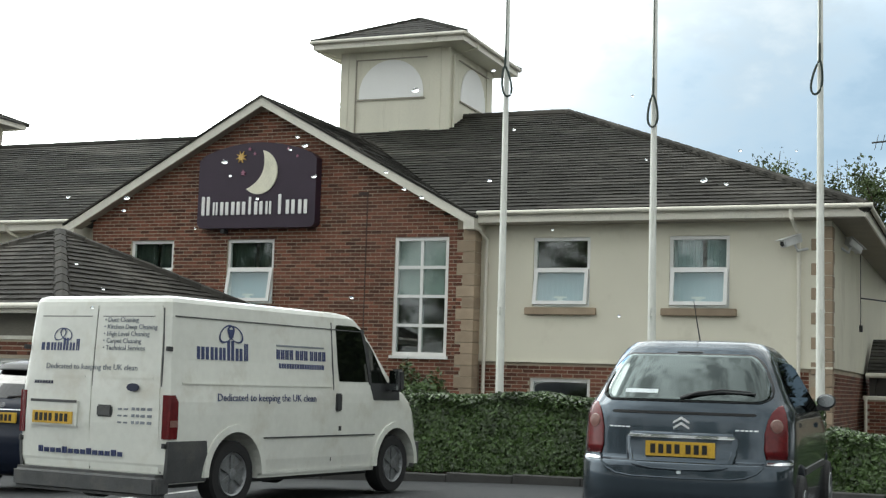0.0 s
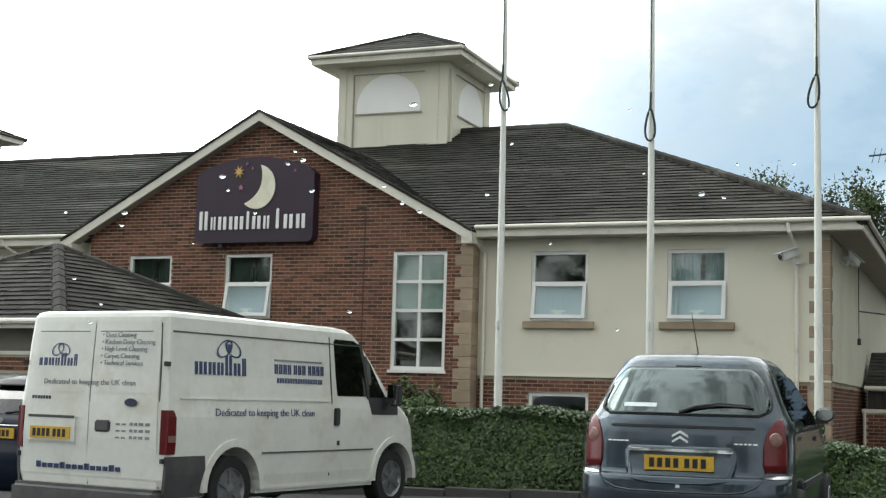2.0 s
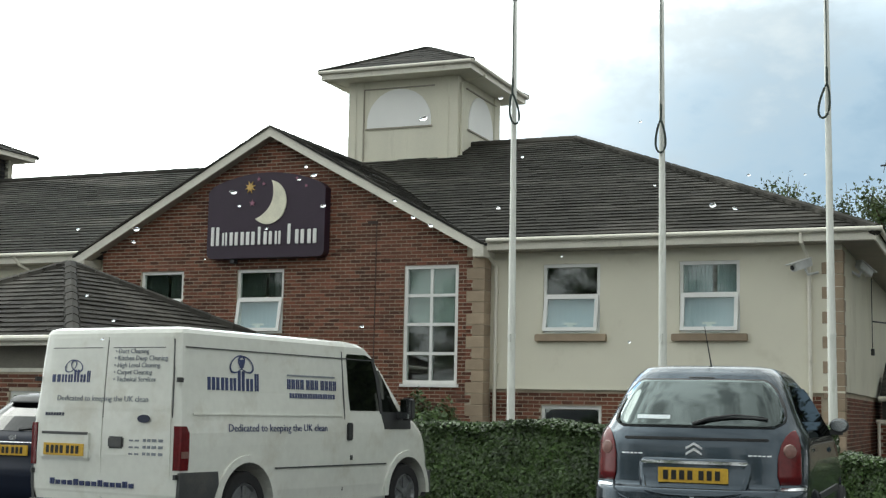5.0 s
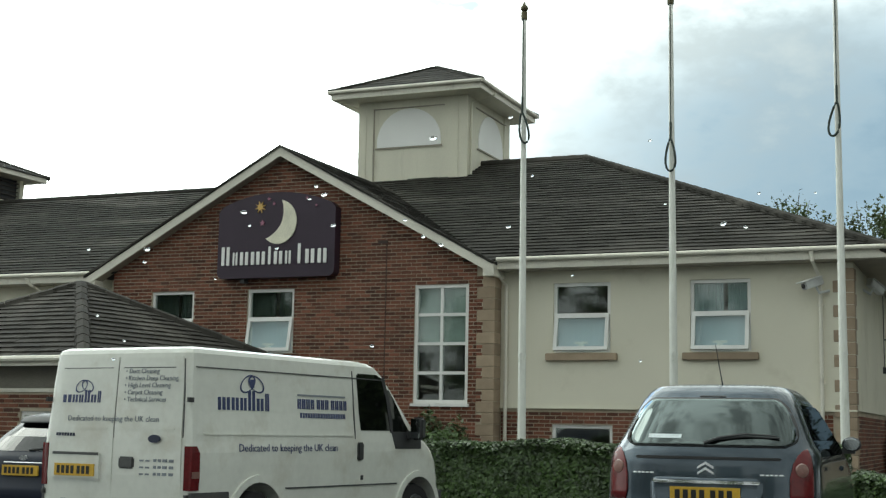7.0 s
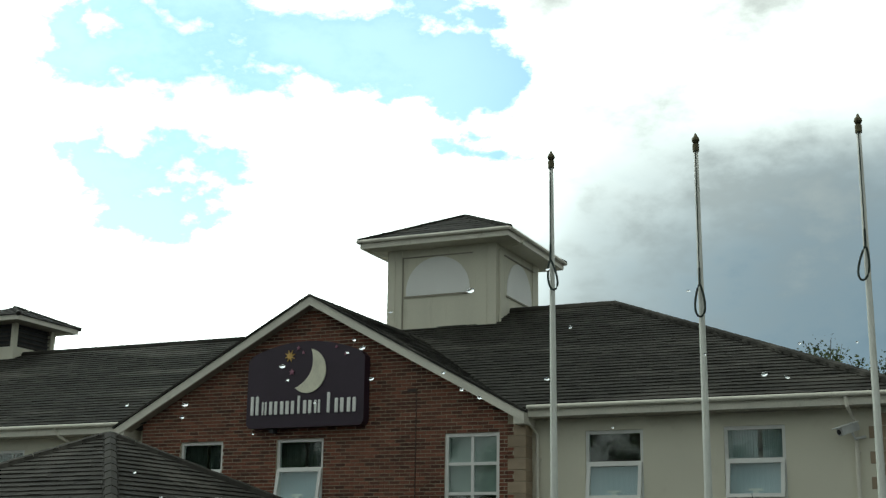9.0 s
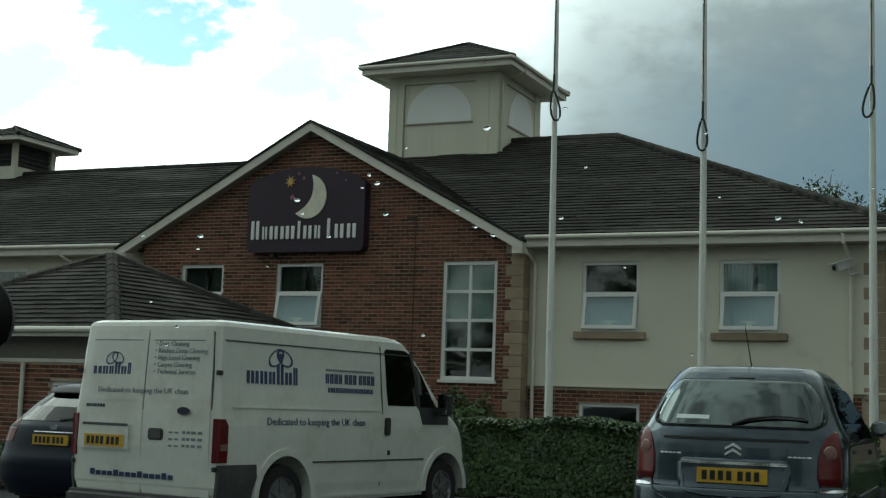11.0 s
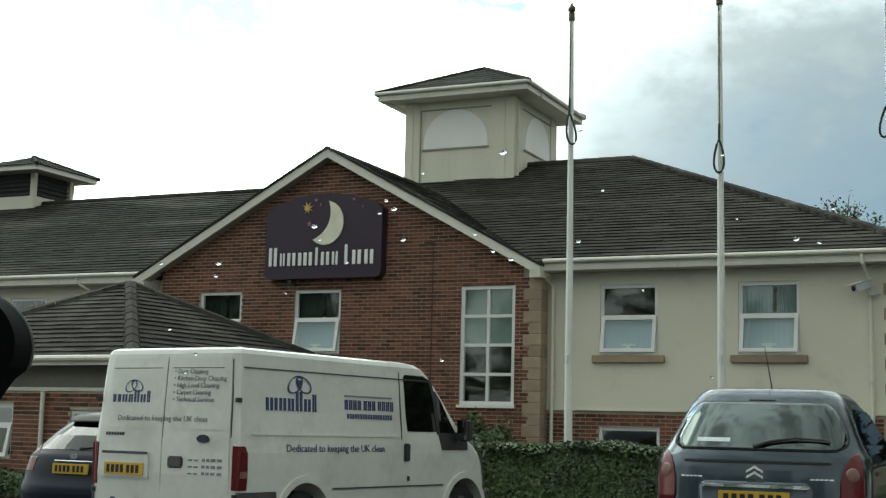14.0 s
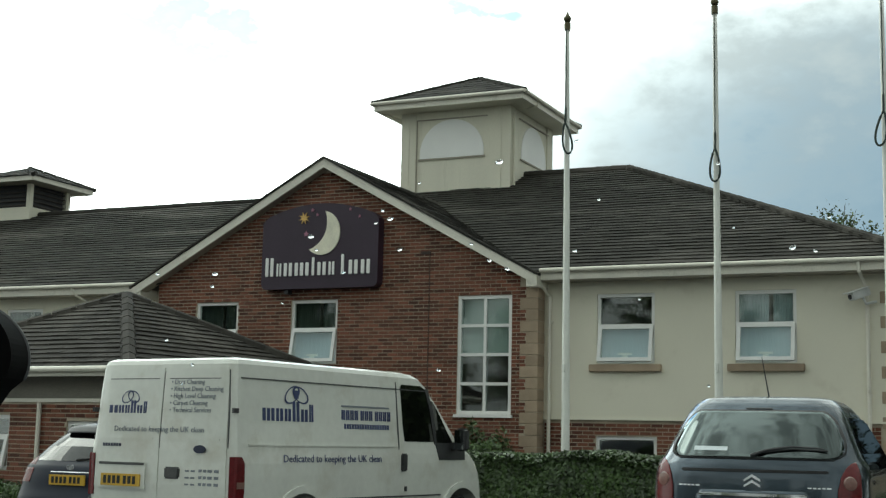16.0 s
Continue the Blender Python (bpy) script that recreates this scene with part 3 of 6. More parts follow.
            thing("curtain", "dark grey-green pleated curtain behind a hotel window" if cloth == "curtain" else "pale blue-grey pleated curtain behind a hotel window", "curtain", group="bedroom curtains", bm=bm, mat=M[cloth], smooth=True)


build_window(*gable_holes[0], YG, hotel, sill=False, opened=True)
build_window(*gable_holes[1], YG, hotel, sill=False)
build_window(*cream_holes[0], YC, hotel, curtain=None)
build_window(*cream_holes[1], YC, hotel, cloth="pale_curtain")
for hs in base_holes:
    build_window(*hs, YC + 0.04, hotel, sill=False, opened=False, curtain=None, mid=0.4)
for hs in left_holes:
    build_window(*hs, YC, hotel)


def build_tall_window():
    x0, x1, z0, z1 = gable_holes[2]
    w = 0.07
    bm = boxes((x0, x1, YG + 0.02, YG + 0.12, z1 - w, z1), (x0, x1, YG + 0.02, YG + 0.12, z0, z0 + w), (x0, x0 + w, YG + 0.02, YG + 0.12, z0 + w, z1 - w),
               (x1 - w, x1, YG + 0.02, YG + 0.12, z0 + w, z1 - w))
    win = part("stair_window", bm, M["upvc"], hotel, "tall white eight-pane stair window")
    xm, b = (x0 + x1) / 2, 0.03
    part("mullion", boxes((xm - b, xm + b, YG + 0.03, YG + 0.11, z0 + w, z1 - w)), M["upvc"], win)
    zs = [z0 + w] + [z0 + (z1 - z0) * k for k in (0.255, 0.50, 0.745)] + [z1 - w]
    for z in zs[1:-1]:
        for a, c in ((x0 + w, xm - b), (xm + b, x1 - w)):
            part("transom", boxes((a, c, YG + 0.03, YG + 0.11, z - b, z + b)), M["upvc"], win)
    for i in range(4):
        for a, c in ((x0 + w, xm - b), (xm + b, x1 - w)):
            part("pane", boxes((a, c, YG + 0.06, YG + 0.07, zs[i] + (b if i else 0), zs[i + 1] - (b if i < 3 else 0))), M["pane"], win).visible_shadow = False
    part("sill", boxes((x0 - 0.04, x1 + 0.04, YG - 0.06, YG + 0.05, z0 - 0.06, z0 - 0.002)), M["upvc"], win)
    bm = boxes((x0 + 0.02, x1 - 0.02, YG + 0.17, YG + 0.19, 2.97, HEAD))
    part("blind", bm, M["blind"], win)


build_tall_window()
part("movement_joint", boxes((-11.61, -11.59, YG - 0.013, YG + 0.01, -0.85, 4.98)), M["joint"], hotel, "dark vertical movement joint in the brickwork")
part("air_brick", boxes((-11.80, -11.58, YG - 0.014, YG + 0.02, 4.985, 5.05)), M["joint"], hotel)


def build_roof():
    bm = bmesh.new()
    # main hipped roof, solid
    def tri(*ps):
        bm.faces.new([bm.verts.new(p) for p in ps])
    xr = XE - (Y_RIDGE - YE)
    yb = 2 * Y_RIDGE - YE
    zo = Z_EAVE - 0.05
    y0 = 24.98  # the slab stops short of the gable wall's face; tiles lap over the eaves
    z0 = zo + S_MAIN * (y0 - YE)
    zr = Z_RIDGE - 0.05
    tri((XM, y0, z0), (XE - 0.43, y0, z0), (xr, Y_RIDGE, zr), (XM, Y_RIDGE, zr))
    tri((XE - 0.43, y0, z0), (XE - 0.43, yb, z0), (xr, Y_RIDGE, zr))
    tri((XE - 0.43, yb, z0), (XM, yb, z0), (XM, Y_RIDGE, zr), (xr, Y_RIDGE, zr))
    tri((XM, y0, z0), (XE - 0.43, y0, z0), (XE - 0.43, yb, z0), (XM, yb, z0))
    tri((XM, y0, z0), (XM, Y_RIDGE, zr), (XM, yb, z0))
    bmesh.ops.remove_doubles(bm, verts=bm.verts, dist=1e-4)
    zl = Z_EAVE - 0.05 + S_MAIN * (Y_LEFT - YE)
    prism(bm, [(y0, z0), (Y_LEFT, zl), (2 * Y_LEFT - YE, zo)], LEFT, XM, "x")
    roof = part("roof", bm, M["roof_base"], hotel, "dark grey concrete tiled hipped roof")
    # gable roof, solid
    bm = bmesh.new()
    za, ze = 7.04, 7.04 - S_GABLE * GHW
    prism(bm, [(GXA - GHW, ze), (GXA - GHW, ze - 0.1), (GXA, za - 0.1), (GXA + GHW, ze - 0.1), (GXA + GHW, ze), (GXA, za)], 24.42, 30.0)
    groof = part("gable_roof", bm, M["roof_base"], hotel)
    return roof, groof, za


roof, gable_roof, Z_GA = build_roof()


def tile_field(origin, udir, vdir, rows, spans, gauge, width, keep=None, seed=1, lift=0.02):
    """Lapped tiles on a slope: row r lies gauge * r up the slope and runs over spans(r). Lists of eight corner points."""
    rng = random.Random(seed)
    o, u, v = Vector(origin), Vector(udir).normalized(), Vector(vdir).normalized()
    n = u.cross(v).normalized()
    tiles = []
    for r in range(rows):
        a, b = spans(r)
        off = width / 2 * (r % 2)
        k = math.floor((a - off) / width)
        while off + k * width < b:
            x0, x1 = max(a, off + k * width), min(b, off + (k + 1) * width - 0.003)
            k += 1
            if x1 - x0 < 0.03:
                continue
            c = o + u * (x0 + x1) / 2 + v * gauge * (r + 0.5)
            if keep and not keep(c):
                continue
            j, l2 = rng.uniform(-0.006, 0.006), lift + rng.uniform(-0.004, 0.008)
            p0, p1 = gauge * r + j, gauge * (r + 1) + 0.02
            q = []
            for (s, t, h) in ((x0, p0, 0), (x1, p0, 0), (x1, p1, -0.01), (x0, p1, -0.01), (x0, p0, l2 + 0.012), (x1, p0, l2 + 0.012), (x1, p1, 0.006), (x0, p1, 0.006)):
                q.append(o + u * s + v * t + n * h)
            tiles.append(q)
    return tiles


TILE_FACES = ((4, 5, 6, 7), (0, 1, 5, 4), (1, 2, 6, 5), (3, 0, 4, 7))


def tiles_joined(name, tiles, mat, parent, label=""):
    vs, fs = [], []
    for i, q in enumerate(tiles):
        vs += [tuple(p) for p in q]
        fs += [tuple(8 * i + k for k in f) for f in TILE_FACES]
    ob = raw(name, vs, fs, mat, parent, label)
    return tagged(ob, kind="stuff")


def gable_z(x):
    return Z_GA - S_GABLE * abs(x - GXA)


LEN = math.hypot(Y_RIDGE - YE, Z_RIDGE - Z_EAVE)
vd = (0, Y_RIDGE - YE, Z_RIDGE - Z_EAVE)
gz = 0.225
rows = int(LEN / gz)
up = (Y_RIDGE - YE) / LEN
over_gable = lambda c: not (GXA - GHW < c.x < GXA + GHW and c.y < 30.2 and gable_z(c.x) > c.z + 0.15)
front = tile_field((0, YE, Z_EAVE - 0.04), (1, 0, 0), vd, rows, lambda r: (XM if YE + up * gz * (r + 1) > Y_LEFT else -34.0, XE - up * gz * (r + 0.6)), gz, 0.33, over_gable, 3, 0.016)
tiles_joined("roof_tiles", front, M["tile"], roof)
side = tile_field((XE, YE, Z_EAVE - 0.04), (0, 1, 0), (-vd[1], 0, vd[2]), rows, lambda r: (up * gz * r, 2 * (Y_RIDGE - YE) - up * gz * r), gz, 0.33, None, 4, 0.016)
tiles_joined("roof_end_tiles", side, M["tile"], roof)
for sgn in (1, -1):
    L = math.hypot(GHW, GHW * S_GABLE)
    f = tile_field((GXA + sgn * GHW, 24.42 if sgn > 0 else 30.0, Z_GA - S_GABLE * GHW), (0, sgn, 0), (-sgn, 0, S_GABLE), int(L / gz), lambda r: (0, 5.58), gz, 0.33,
                   lambda c: c.z > Z_EAVE - 0.1 + S_MAIN * (c.y - YE), 5, 0.016)
    tiles_joined("gable_tiles", f, M["tile"], gable_roof)


def ridge_caps(a, b, parent, mat, r=0.12, step=0.42):
    a, b = Vector(a), Vector(b)
    n = max(1, int((b - a).length / step))
    for i in range(n):
        p, q = a.lerp(b, i / n), a.lerp(b, (i + 0.985) / n)
        part("ridge_cap", tube(bmesh.new(), [p, q], [r, r * 0.93], 8), mat, parent)


xr = XE - (Y_RIDGE - YE)
Z_LEFT = Z_EAVE + S_MAIN * (Y_LEFT - YE)
ridge_caps((-34, Y_LEFT, Z_LEFT - 0.05), (XM, Y_LEFT, Z_LEFT - 0.05), roof, M["tile"], 0.1, 0.45)
ridge_caps((XM, Y_RIDGE, Z_RIDGE - 0.04), (xr, Y_RIDGE, Z_RIDGE - 0.04), roof, M["tile"])
ridge_caps((xr, Y_RIDGE, Z_RIDGE - 0.04), (XE, YE, Z_EAVE - 0.04), roof, M["tile"])
ridge_caps((GXA, 24.42, Z_GA - 0.02), (GXA, 30.0, Z_GA - 0.02), gable_roof, M["tile"], 0.1)


def build_eaves():
    # gable verges
    za, ze = Z_GA + 0.03, Z_GA + 0.03 - S_GABLE * GHW
    d = 0.185
    for sgn in (-1, 1):
        bm = prism(bmesh.new(), [(GXA, za), (GXA + sgn * (GHW + 0.05), ze - 0.03), (GXA + sgn * (GHW + 0.05), ze - d - 0.03), (GXA, za - d)], 24.36, 24.40)
        part("bargeboard", bm, M["fascia"], hotel, "pale painted bargeboard")
        bm = prism(bmesh.new(), [(GXA, za - d + 0.05), (GXA + sgn * GHW, ze - d + 0.02), (GXA + sgn * GHW, ze - d - 0.01), (GXA, za - d + 0.02)], 24.40, YG)
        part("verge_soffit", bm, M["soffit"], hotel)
        bm = prism(bmesh.new(), [(GXA, za + 0.05), (GXA + sgn * (GHW + 0.08), ze + 0.02), (GXA + sgn * (GHW + 0.08), ze - 0.03), (GXA, za)], 24.33, 24.43)
        part("verge_tiles", bm, M["tile"], hotel)
        x = GXA + sgn * GHW
        x0, x1 = sorted((x - sgn * 0.20, x + sgn * 0.05))
        part("box_end", boxes((x0 + 0.02, x1, 24.38, YC, ze - d - 0.05, ze - 0.02)), M["fascia"], hotel)
    for x0, x1 in ((LEFT, GXA - GHW - 0.05), (GXA + GHW + 0.05, XE - 0.02)):
        part("fascia", boxes((x0, x1, YE + 0.02, YE + 0.05, 4.38, 4.56)), M["fascia"], hotel)
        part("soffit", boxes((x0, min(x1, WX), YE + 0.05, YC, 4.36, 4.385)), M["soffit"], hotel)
        bm = bmesh.new()
        tube(bm, [(x0, YE - 0.045, 4.56), (x1 + (0.12 if x1 > -5 else 0), YE - 0.045, 4.565)], 0.043, 10)
        part("gutter", bm, M["fascia"], hotel, "pale half-round gutter")
    part("fascia", boxes((XE - 0.05, XE - 0.02, YE + 0.05, 40.2, 4.36, 4.56)), M["fascia"], hotel)
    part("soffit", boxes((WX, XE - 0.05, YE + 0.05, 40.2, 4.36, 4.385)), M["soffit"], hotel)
    bm = tube(bmesh.new(), [(XE + 0.045, YE - 0.05, 4.565), (XE + 0.045, 40.2, 4.56)], 0.043, 10)
    part("gutter", bm, M["fascia"], hotel)
    # downpipes
    for x, dx in ((GX1 + 0.14, -0.02), (-3.13, 0.0)):
        bm = tube(bmesh.new(), [(x + dx - 0.1, YE - 0.03, 4.52), (x - 0.08 + dx, YE - 0.02, 4.36), (x, YC - 0.07, 4.08), (x, YC - 0.07, -0.85)], 0.036, 10)
        pipe = part("downpipe", bm, M["fascia"], hotel, "pale plastic downpipe")
        for z in (3.6, 2.2, 0.6):
            part("bracket", boxes((x - 0.055, x + 0.055, YC - 0.05, YC - 0.001, z - 0.02, z + 0.02)), M["fascia"], pipe)
    bm = tube(bmesh.new(), [(-20.6, YE - 0.03, 4.52), (-20.5, YE + 0.05, 4.36), (-20.2, YC - 0.07, 4.1), (-20.2, YC - 0.07, 2.4)], 0.036, 10)
    part("downpipe", bm, M["fascia"], hotel)


build_eaves()


def quoins(x, y, inward, z0, z1):
    """Stones in turn long and short up a corner; inward: -1 runs to smaller x."""
    i, z, h = 0, z0, 0.222
    while z + h <= z1 + 0.01:
        w = 0.36 if i % 2 else 0.24
        x0, x1 = sorted((x, x + inward * w))
        part("quoin", bevelled(boxes((x0 - (0 if inward < 0 else 0.012), x1 + (0.012 if inward < 0 else 0), y - 0.014, y + (0.35 if i % 2 else 0.36), z + 0.004, z + h - 0.006)), 0.006, 1), M["stone"], hotel)
        z += h
        i += 1


quoins(GX1, YG, -1, -0.84, 4.34)
i, z = 0, -0.84
while z < 4.2:
    w = 0.36 if i % 2 else 0.22
    d = 0.22 if i % 2 else 0.36
    part("quoin", bevelled(boxes((WX - w, WX + 0.014, YC - 0.014, YC + d, z + 0.004, z + 0.216)), 0.006, 1), M["stone"], hotel)
    z += 0.222
    i += 1


# ---- roof towers ----
def build_tower():
    x0, x1, y0, y1 = -15.68, -12.60, 31.27, 34.40
    tw = thing("roof_tower", "cream clad square roof tower with white arched panels and tiled cap", "tower", group="roof towers")
    part("tower_wall", boxes((x0 + 0.03, x1 - 0.03, y0 + 0.03, y1 - 0.03, 7.0, 9.86)), M["tower"], tw)
    for a, b in ((x0, x0 + 0.42), (x1 - 0.52, x1)):
        part("corner_board", boxes((a, b, y0, y0 + 0.06, 7.2, 9.84)), M["tower"], tw)
    for a, b in ((y0 + 0.06, y0 + 0.30), (y1 - 0.42, y1)):
        part("corner_board", boxes((x1 - 0.06, x1, a, b, 7.2, 9.84)), M["tower"], tw)
    for a in (x0 + 0.18, x1 - 0.30):
        part("cover_strip", boxes((a, a + 0.05, y0 - 0.02, y0 + 0.02, 7.2, 9.84)), M["tower"], tw)

    def arch(c, hw, z0, zt, n=20):
        p = [(c - hw, z0), (c + hw, z0)]
        for k in range(n + 1):
            a = math.pi * k / n
            p.append((c + hw * math.cos(a), zt - (zt - z0) * 0.86 * (1 - math.sin(a))))
        return p
    bm = prism(bmesh.new(), arch(-14.24, 0.90, 8.56, 9.56), y0 + 0.005, y0 + 0.04)
    part("arched_panel", bm, M["white_panel"], tw, "white half-round panel")
    part("panel_sill", boxes((-15.18, -13.3, y0 - 0.01, y0 + 0.05, 8.515, 8.55)), M["soffit"], tw)
    part("panel_head", boxes((-15.25, -13.25, y0 - 0.005, y0 + 0.05, 9.575, 9.60)), M["soffit"], tw)
    part("panel_edge", boxes((-15.25, -15.225, y0 - 0.003, y0 + 0.04, 7.65, 9.575)), M["soffit"], tw)
    bm = prism(bmesh.new(), arch(32.98, 0.90, 8.56, 9.56), x1 - 0.04, x1 - 0.005, "x")
    part("arched_panel", bm, M["white_panel"], tw, "white half-round panel")
    part("panel_sill", boxes((x1 - 0.05, x1 + 0.01, 32.02, 33.95, 8.515, 8.55)), M["soffit"], tw)
    part("panel_head", boxes((x1 - 0.05, x1 + 0.01, 31.9, 34.1, 9.575, 9.60)), M["soffit"], tw)
    o = 0.52
    part("soffit", boxes((x0 - o, x1 + o, y0 - o, y1 + o, 9.80, 9.83)), M["tower"], tw)
    for b in ((x0 - o, x1 + o, y0 - o - 0.03, y0 - o, 9.80, 9.99), (x0 - o, x1 + o, y1 + o, y1 + o + 0.03, 9.80, 9.99), (x1 + o, x1 + o + 0.03, y0 - o - 0.03, y1 + o + 0.03, 9.80, 9.99),
              (x0 - o - 0.03, x0 - o, y0 - o - 0.03, y1 + o + 0.03, 9.80, 9.99)):
        part("fascia", boxes(b), M["fascia"], tw)
    g = o + 0.08
    cs = [(x0 - g, y0 - g), (x1 + g, y0 - g), (x1 + g, y1 + g), (x0 - g, y1 + g)]
    for a, b in zip(cs, cs[1:] + cs[:1]):
        part("gutter", tube(bmesh.new(), [(*a, 9.985), (*b, 9.985)], 0.05, 8), M["fascia"], tw)
    cx, cy = (x0 + x1) / 2, (y0 + y1) / 2
    bm = bmesh.new()
    ring = [bm.verts.new((cx + sx * (1.545 + g), cy + sy * (1.545 + g), 9.99)) for sx, sy in ((-1, -1), (1, -1), (1, 1), (-1, 1))]
    ap = bm.verts.new((cx, cy, 11.03))
    bm.faces.new(ring[::-1])
    for k in range(4):
        bm.faces.new((ring[k], ring[(k + 1) % 4], ap))
    cap = part("roof_cap", bm, M["roof_base"], tw)
    H = 1.545 + g
    sl = 1.04 / H
    lt = math.hypot(H, 1.04)
    n = int(lt / 0.3)
    ts = []
    for ox, oy, u, v in ((cx - H, cy - H, (1, 0, 0), (0, 1, sl)), (cx + H, cy - H, (0, 1, 0), (-1, 0, sl)), (cx - H, cy + H, (0, -1, 0), (1, 0, sl)), (cx + H, cy + H, (-1, 0, 0), (0, -1, sl))):
        ts += tile_field((ox, oy, 10.0), u, v, n, lambda r: (0.3 * (r + 0.9) * H / lt, 2 * H - 0.3 * (r + 0.9) * H / lt), 0.3, 0.3, None, 7, 0.0)
    tiles_joined("cap_tiles", ts, M["tile"], cap)
    for sx, sy in ((-1, -1), (1, -1), (1, 1)):
        ridge_caps((cx + sx * H, cy + sy * H, 10.0), (cx, cy, 11.02), cap, M["tile"], 0.075, 0.35)
    # pipes from the gutter back to the wall
    for px_, py_, ex, ey in ((x1 + g, y0 + 0.35, x1 + 0.05, y0 + 0.16), (x0 - g + 0.15, y0 - g + 0.3, x0 + 0.03, y0 + 0.1)):
        part("downpipe", tube(bmesh.new(), [(px_, py_, 9.95), (px_, py_, 9.82), (ex, ey, 9.62), (ex, ey, 7.6)], 0.032, 8), M["tower"], tw)
    tw.matrix_world = Matrix.Translation((0.06, 0.0, -0.055))


build_tower()


def build_cupola():
    x0, x1, y0, y1 = -29.53, -27.78, 31.0, 32.75
    tw = thing("roof_cupola", "open roof cupola with cream base, posts and tiled cap", "tower", group="roof towers")
    part("base", boxes((x0, x1, y0, y1, 6.8, 7.88)), M["tower"], tw)
    for a in (x0, x1 - 0.14):
        for b in (y0, y1 - 0.14):
            part("post", boxes((a, a + 0.14, b, b + 0.14, 7.88, 8.58)), M["tower"], tw)
    part("louvre_core", boxes((x0 + 0.13, x1 - 0.13, y0 + 0.13, y1 - 0.13, 7.88, 8.58)), M["dark_inside"], tw)
    for k in range(5):
        z = 7.94 + 0.13 * k
        for b in ((x0 + 0.14, x1 - 0.14, y0 + 0.05, y0 + 0.12), (x1 - 0.12, x1 - 0.05, y0 + 0.14, y1 - 0.14)):
            part("slat", boxes((*b, z, z + 0.03)), M["fence"], tw)
    o = 0.48
    part("soffit", boxes((x0 - o, x1 + o, y0 - o, y1 + o, 8.58, 8.62)), M["soffit"], tw)
    for b in ((x0 - o, x1 + o, y0 - o - 0.03, y0 - o), (x1 + o, x1 + o + 0.03, y0 - o - 0.03, y1 + o), (x0 - o, x1 + o, y1 + o, y1 + o + 0.03), (x0 - o - 0.03, x0 - o, y0 - o, y1 + o)):
        part("fascia", boxes((*b, 8.57, 8.71)), M["fascia"], tw)
    cx, cy, H = (x0 + x1) / 2, (y0 + y1) / 2, 0.875 + o + 0.08
    bm = bmesh.new()
    ring = [bm.verts.new((cx + sx * H, cy + sy * H, 8.71)) for sx, sy in ((-1, -1), (1, -1), (1, 1), (-1, 1))]
    ap = bm.verts.new((cx, cy, 9.26))
    bm.faces.new(ring[::-1])
    for k in range(4):
        bm.faces.new((ring[k], ring[(k + 1) % 4], ap))
    cap = part("roof_cap", bm, M["roof_base"], tw)
    sl, lt = 0.55 / H, math.hypot(H, 0.55)
    ts = []
    for ox, oy, u, v in ((cx - H, cy - H, (1, 0, 0), (0, 1, sl)), (cx + H, cy - H, (0, 1, 0), (-1, 0, sl))):
        ts += tile_field((ox, oy, 8.72), u, v, int(lt / 0.3), lambda r: (0.3 * (r + 0.9) * H / lt, 2 * H - 0.3 * (r + 0.9) * H / lt), 0.3, 0.3, None, 8, 0.0)
    tiles_joined("cap_tiles", ts, M["tile"], cap)
    ridge_caps((cx + H, cy - H, 8.72), (cx, cy, 9.26), cap, M["tile"], 0.07)
    ridge_caps((cx + H, cy + H, 8.72), (cx, cy, 9.26), cap, M["tile"], 0.07)
    part("downpipe", tube(bmesh.new(), [(x1 + o, y1 + o - 0.1, 8.62), (x1 + 0.06, y1 - 0.05, 8.46), (x1 + 0.06, y1 - 0.05, 7.56)], 0.03, 8), M["tower"], tw)


build_cupola()

